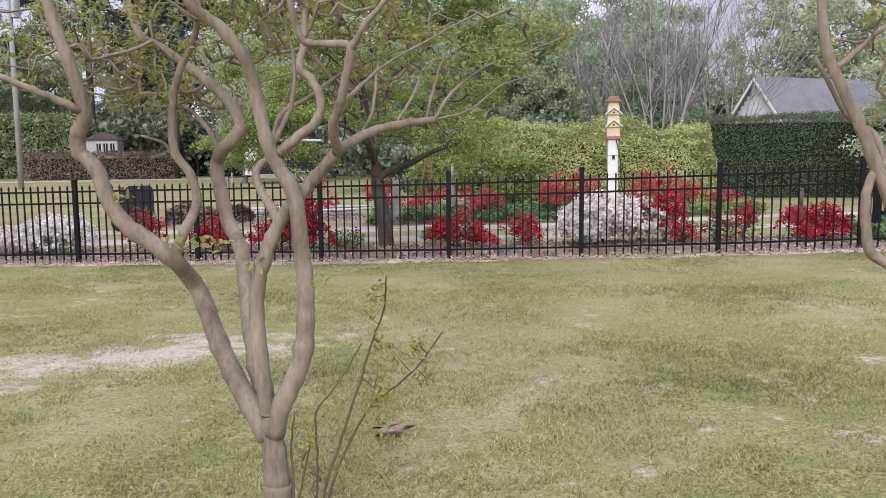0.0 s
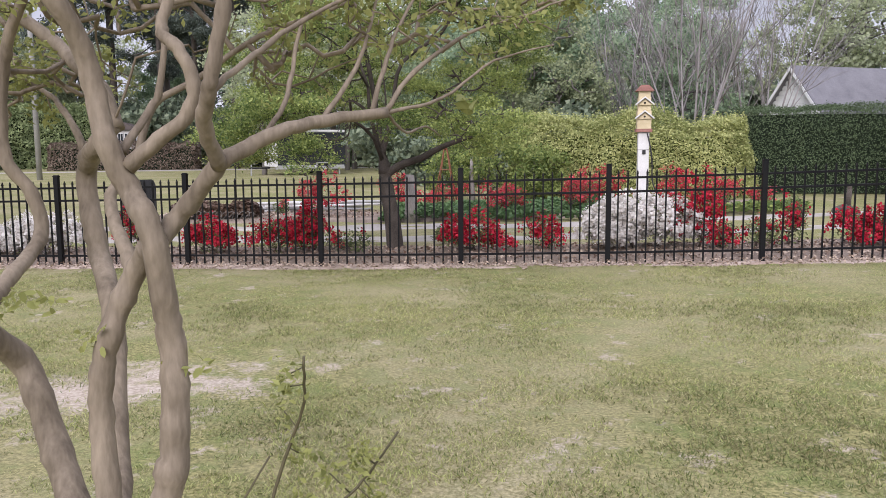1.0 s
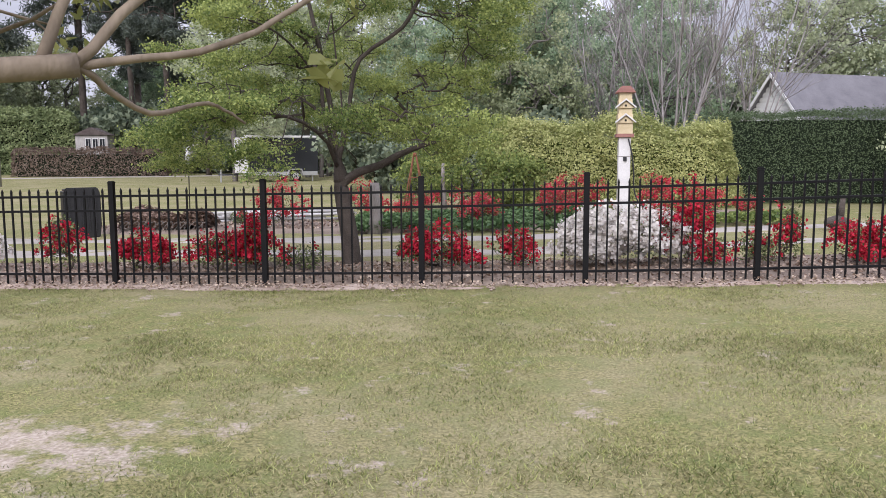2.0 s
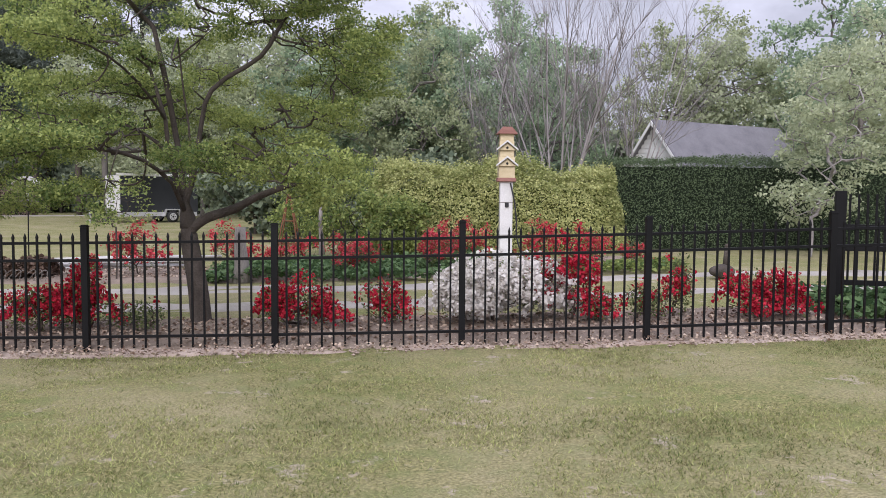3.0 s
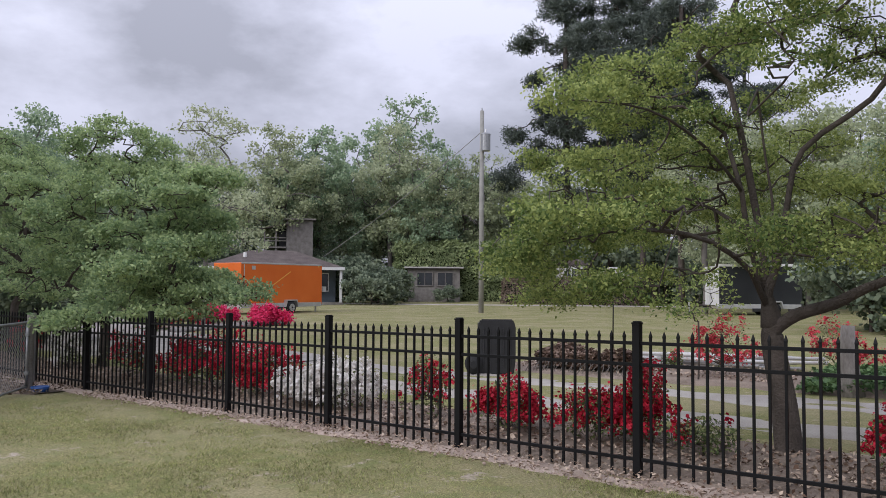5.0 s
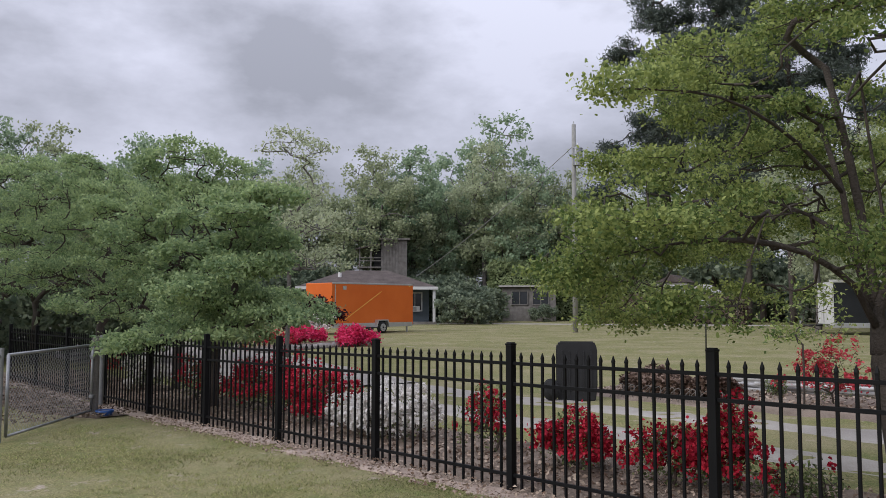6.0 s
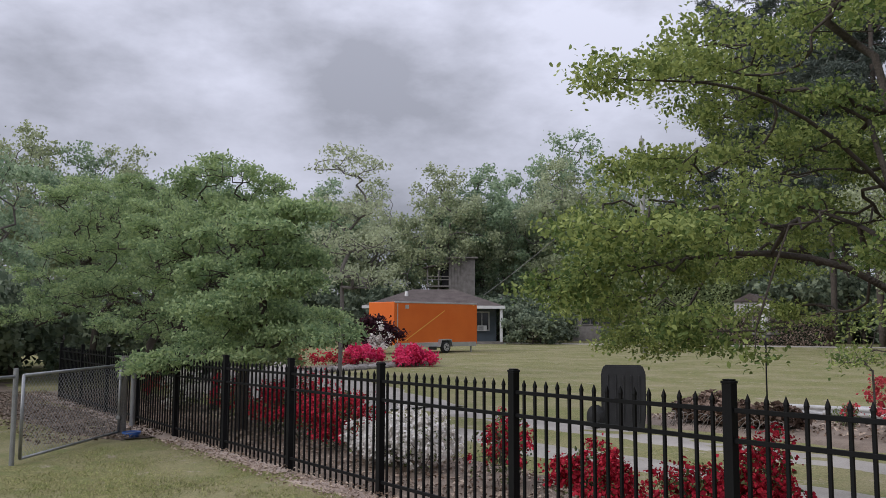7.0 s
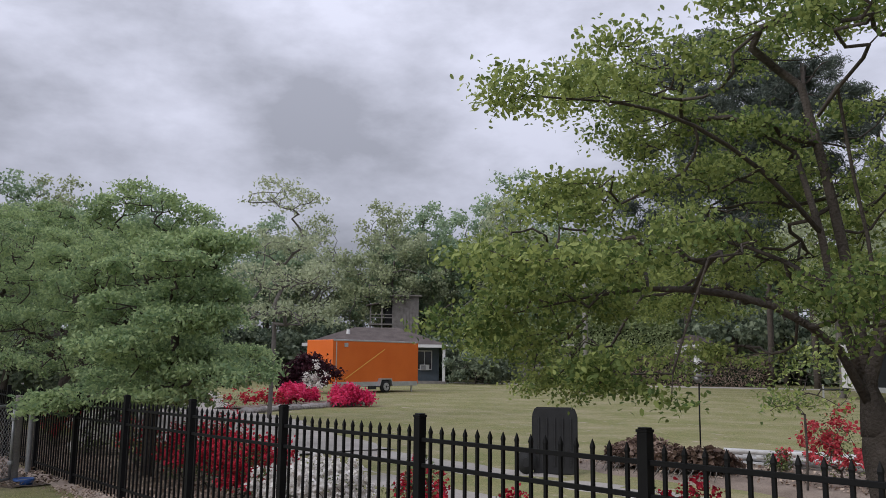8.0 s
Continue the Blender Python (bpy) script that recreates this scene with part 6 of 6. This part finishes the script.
# ---------------------------------------------------------------- island bed by the trailer
def island_bed():
    strip("island_bed", [(-23.0, 22.0), (-24.0, 24.0), (-24.6, 26.0), (-24.9, 27.6)], (1.2, 1.0), M_MULCH, "mulched island bed ringed with field stones", "flower bed", lift=0.08, seed=17, rag=0.2)
    rng = np.random.default_rng(71)
    for k in range(22):
        s = k / 21
        px, py = -21.7 - 2.0 * s + rng.normal() * 0.1, 21.6 + 6.4 * s
        bm = bmesh.new()
        bmesh.ops.create_icosphere(bm, subdivisions=2, radius=0.2, matrix=Matrix.Diagonal((rng.uniform(0.9, 1.5), rng.uniform(0.7, 1.1), rng.uniform(0.55, 0.8), 1)))
        for v in bm.verts:
            v.co *= 1 + 0.22 * noise.noise(v.co * 5 + Vector((k, 0, 0)))
        ob = part("border_stone", bm, M_STONE, smooth=False)
        ob.matrix_world = pose(px, py, gz(px, py) + 0.06, 0, 0, rng.uniform(0, 360))
        tagged(ob, "rounded grey field stone edging the island bed", "stone", "stones round the island bed")
    for i, (x, y, rx, h, m_, nf) in enumerate([(-23.0, 26.4, 0.95, 0.85, M_PINK, 1500), (-23.6, 24.6, 0.8, 0.85, M_PINK, 1100), (-23.2, 23.2, 0.9, 0.7, M_RED, 110), (-22.9, 21.6, 0.9, 0.75, M_RED, 60)]):
        azalea(x, y, rx, rx, h, m_, nf, 500, "bright magenta azalea in the island bed" if m_ is M_PINK else "red azalea in the island bed", 400 + i, flower=0.11)
    r_ = np.random.default_rng(72)
    w_, c_ = grow(r_, [(0, 0, -0.05), (0, 0, 0.25), (0.05, 0, 0.5)], [(0, 0, 1.05, 1.35, 1.35, 0.6), (0.2, 0, 1.5, 0.9, 0.9, 0.5)], 160, 0.2, 0.005, 0.45, 0.06, M_BARK_DARK, 6500, 0.13, 0.14, M_PURPLE, up=0.2)
    tree_thing("purple_shrub", pose(-25.9, 26.4, gz(-26, 26)), w_, c_, "rounded dark purple-leaved shrub in the island bed", "shrub")
    azalea(-24.6, 26.0, 0.5, 0.5, 1.75, M_WHITE_FL, 130, 260, "slender shrub with white blossoms in the island bed", 410, flower=0.09, low=0.6, name="flowering_shrub")


island_bed()

# ---------------------------------------------------------------- woods
PROTO = []
rw = np.random.default_rng(500)
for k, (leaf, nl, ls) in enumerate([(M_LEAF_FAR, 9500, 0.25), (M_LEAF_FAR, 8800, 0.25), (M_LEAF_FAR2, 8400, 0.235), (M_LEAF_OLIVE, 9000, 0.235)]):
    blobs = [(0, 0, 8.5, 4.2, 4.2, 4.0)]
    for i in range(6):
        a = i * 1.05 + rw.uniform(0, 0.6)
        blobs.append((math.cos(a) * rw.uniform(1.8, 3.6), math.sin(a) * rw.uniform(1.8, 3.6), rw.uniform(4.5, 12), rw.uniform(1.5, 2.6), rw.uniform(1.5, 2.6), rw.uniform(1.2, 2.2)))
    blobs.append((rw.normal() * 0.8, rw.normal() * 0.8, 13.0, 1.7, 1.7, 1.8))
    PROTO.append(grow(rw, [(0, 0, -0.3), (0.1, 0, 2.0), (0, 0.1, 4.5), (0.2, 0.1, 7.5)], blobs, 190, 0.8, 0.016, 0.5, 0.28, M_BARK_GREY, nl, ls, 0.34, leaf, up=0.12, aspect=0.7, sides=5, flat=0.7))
pine_blobs = []
for i in range(26):
    z_ = 7.5 + 12.0 * (i / 25) ** 0.9
    a_, q_ = rw.uniform(0, 2 * math.pi), (3.9 - 0.17 * (z_ - 7.5)) * math.sqrt(rw.uniform(0.05, 1))
    r_ = rw.uniform(0.9, 1.6)
    pine_blobs.append((math.cos(a_) * q_, math.sin(a_) * q_, z_, r_, r_, r_ * 0.6))
for k in range(2):
    PROTO.append(grow(rw, [(0, 0, -0.3), (0.1, 0, 5), (0, 0.1, 11), (0.1, 0.1, 19)], pine_blobs, 210, 0.8, 0.014, 0.5, 0.26, M_BARK_DARK, 32000, 0.3, 0.3, M_NEEDLE, up=0.2, aspect=0.2, sides=5, flat=0.6))
bush_blobs = [(math.cos(i) * 1.3, math.sin(i) * 1.3, 1.2 + 0.25 * (i % 4), 1.3, 1.3, 1.1) for i in range(7)]
PROTO.append(grow(rw, [(0, 0, -0.2), (0.05, 0, 0.4), (0, 0, 0.9)], bush_blobs, 110, 0.5, 0.012, 0.45, 0.08, M_BARK_DARK, 4200, 0.24, 0.25, M_LEAF_DARK, up=0.15, aspect=0.7, sides=4))


def fan_tree(rng):
    """Many straight bare stems fanning up from one foot, forking into fine twigs."""
    stems = []

    def shoot(tb, p, d, L, r, depth):
        n_ = 5 if depth > 1 else 3
        q = np.linspace(0, 1, n_)[:, None]
        bend = rng.normal(size=3) * 0.1 * L
        pts = p + d * L * q + bend * q * q + np.array((0, 0, 0.06 * L)) * q * q
        tb.add(pts, r * (1 - 0.62 * q[:, 0]), 5 if depth > 2 else 3)
        if depth == 0:
            return
        for k in range(6 if depth > 1 else 4):
            u = rng.uniform(0.25, 0.98)
            dd = d + rng.normal(size=3) * 0.36 + np.array((0, 0, 0.2))
            shoot(tb, p + d * L * u + bend * u * u, dd / np.linalg.norm(dd), L * rng.uniform(0.38, 0.58), r * (0.62 - 0.3 * u), depth - 1)

    for k in range(7):
        a = k * 0.9 + rng.uniform(-0.3, 0.3)
        d = np.array((math.cos(a) * 0.27, math.sin(a) * 0.27, 1.0))
        d[:2] *= rng.uniform(0.45, 1.5)
        tb = Tubes()
        shoot(tb, np.array((math.cos(a) * 0.12, math.sin(a) * 0.12, -0.1)), d / np.linalg.norm(d), rng.uniform(5.0, 7.2), 0.05, 3)
        stems.append(tb.mesh("stem", M_BARK_PALE))
    return stems


BARE = fan_tree(np.random.default_rng(612))

firsts = {}
G_WOOD = "trees of the surrounding woods"
WOOD_L = ["broad grey-green tree in the far woods", "tall leafy tree in the far woods", "light green spring tree in the far woods", "olive green tree with dense crown", "tall dark pine in the far woods", "tall dark pine in the far woods", "dense undergrowth shrub at the edge of the woods"]


def plant(k, x, y, s, turn, stretch=1.0):
    m = pose(x, y, gz(x, y), 0, 0, turn) @ Matrix.Diagonal((s, s, s * stretch, 1))
    if k not in firsts:
        t = thing("pine_tree" if k in (4, 5) else "woodland_shrub" if k == 6 else "woodland_tree", pose(x, y, gz(x, y)), WOOD_L[k], "shrub" if k == 6 else "tree", G_WOOD)
        hang("trunk", PROTO[k][0], t)
        hang("crown", PROTO[k][1], t)
        t.matrix_world = m
        firsts[k] = t
        return t
    o = firsts[k]
    keep = o.scale.copy()
    o.scale = (1, 1, 1)
    c = copy_thing(o, m)
    o.scale = keep
    return c


rp = np.random.default_rng(900)
# the wood beyond the cottage
for i in range(15):
    s = i / 14
    x, y = -74 + 30 * s + rp.normal() * 2, 40 + 32 * s + rp.normal() * 2
    plant(int(rp.integers(0, 4)), x, y, rp.uniform(0.95, 1.2), rp.uniform(0, 360))
for i in range(12):
    s = i / 11
    x, y = -60 + 30 * s + rp.normal() * 1.5, 66 + 20 * s + rp.normal() * 1.5
    plant(int(rp.integers(0, 4)), x, y, rp.uniform(0.85, 1.1), rp.uniform(0, 360))
plant(1, -56.5, 68.5, 1.55, 40)
# pines behind the black trailer
for x, y, s in ((-31.0, 69.5, 1.2), (-25.5, 64.5, 1.1), (-22, 64, 1.2), (-37, 72.5, 1.55), (-18, 66, 1.0), (-27, 70, 1.25), (-33, 75, 1.5)):
    plant(4 + int(rp.integers(0, 2)), x, y, s, rp.uniform(0, 360))
# behind the lane at the west
for i in range(10):
    s = i / 9
    plant(int(rp.integers(0, 4)), -52 - 10 * s + rp.normal() * 2, 10 + 28 * s, rp.uniform(0.8, 1.05), rp.uniform(0, 360))
# behind the lawn to the north and the hedges
for i in range(13):
    s = i / 12
    plant(int(rp.integers(0, 4)), -17 + 24 * s + rp.normal() * 1.5, 58 + rp.normal() * 3, rp.uniform(0.78, 1.0), rp.uniform(0, 360))
for i in range(9):
    s = i / 8
    plant((3, 0, 1)[i % 3], -2.2 + 9.5 * s + rp.normal(), 38 + rp.normal() * 2.5, rp.uniform(0.48, 0.6), rp.uniform(0, 360))
for i in range(12):
    s = i / 11
    plant(int(rp.integers(0, 4)), 9 + 32 * s + rp.normal() * 1.5, 60 + rp.normal() * 3 - 12 * s, rp.uniform(0.8, 1.05), rp.uniform(0, 360))
for x, y, s in ((20.5, 36, 0.62), (24, 38, 0.7), (27.5, 34, 0.6)):
    plant(2, x, y, s, rp.uniform(0, 360))
for k, (x, y, s) in enumerate([(8.1, 33.0, 1.08), (10.9, 34.5, 0.98), (6.4, 36.0, 0.9)]):
    m_ = pose(x, y, gz(x, y), 0, 0, 70 * k) @ Matrix.Diagonal((s, s, s, 1))
    t_ = thing("bare_tree", m_, "pale leafless multi-stemmed tree behind the hedge", "tree", "bare trees behind the hedge")
    for me_ in BARE:
        hang("stem", me_, t_)
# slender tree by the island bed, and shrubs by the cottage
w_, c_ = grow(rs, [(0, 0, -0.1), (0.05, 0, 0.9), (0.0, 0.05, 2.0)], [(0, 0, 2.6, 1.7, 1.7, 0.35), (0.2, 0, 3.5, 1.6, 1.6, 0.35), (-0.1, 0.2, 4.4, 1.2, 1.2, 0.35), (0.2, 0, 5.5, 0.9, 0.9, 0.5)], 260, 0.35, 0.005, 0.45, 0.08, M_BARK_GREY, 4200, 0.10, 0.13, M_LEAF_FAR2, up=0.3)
tree_thing("slender_tree", pose(-19.0, 20.9, gz(-19, 21)) @ Matrix.Diagonal((1.25, 1.25, 1.2, 1)), w_, c_, "slender open tree with thin light green sprays")
for x, y, s in ((-40.8, 50.0, 0.95), (-43.0, 53.0, 1.15), (-47, 52, 1.3), (-44.3, 57.4, 0.38), (-41.0, 59.4, 0.5)):
    plant(6, x, y, s, rp.uniform(0, 360))
# undergrowth closing the foot of the woods
for i in range(80):
    q = i / 79
    ring = [(-66, 6), (-70, 36), (-56, 58), (-44, 80), (-20, 76), (4, 62), (24, 58), (46, 46)]
    f = q * (len(ring) - 1.001)
    a, c = ring[int(f)], ring[int(f) + 1]
    u = f - int(f)
    plant(6, a[0] + (c[0] - a[0]) * u + rp.normal() * 1.2, a[1] + (c[1] - a[1]) * u + rp.normal() * 1.2, rp.uniform(1.0, 1.9), rp.uniform(0, 360))
for i in range(10):
    plant(6, -2.6 + 10.5 * i / 9 + rp.normal() * 0.5, 36 + rp.normal(), rp.uniform(0.8, 1.2), rp.uniform(0, 360))
# shade trees closing the west end of the fence
for x, y, s_ in ((-23, 16.5, 0.9), (-20.5, 17.0, 0.7), (-26, 13, 1.1), (-24, 10.5, 1.0), (-29, 11, 1.3), (-31, 15, 1.2)):
    plant(6, x, y, s_, rp.uniform(0, 360))
for x, y, s_ in ((-29, 9, 0.62), (-27, 5, 0.6), (-34, 13, 0.7)):
    plant(1, x, y, s_, rp.uniform(0, 360))
for x, y, k_, s_ in ((-55, 60, 0, 0.9), (-54, 66, 1, 0.85), (-51.5, 70, 3, 0.95), (-61.5, 56.5, 3, 0.9)):
    plant(k_, x, y, s_, rp.uniform(0, 360))
for x, y, s_ in ((-51.0, 56, 1.5), (-57.5, 57, 1.6)):
    plant(6, x, y, s_, rp.uniform(0, 360))
# unseen broad trees west of the lawn, added to shade the gate
for x, y, k_, s_ in ((-12.5, 2.5, 1, 0.72), (-17.5, 6.5, 3, 0.7)):
    plant(k_, x, y, s_, rp.uniform(0, 360))
# dark evergreens behind the far cottage
for x, y, s_ in ((-35.5, 74.0, 2.2), (-31.0, 73.0, 2.0), (-40.5, 79.0, 2.3), (-26.5, 71.0, 1.9)):
    plant(6, x, y, s_, rp.uniform(0, 360))
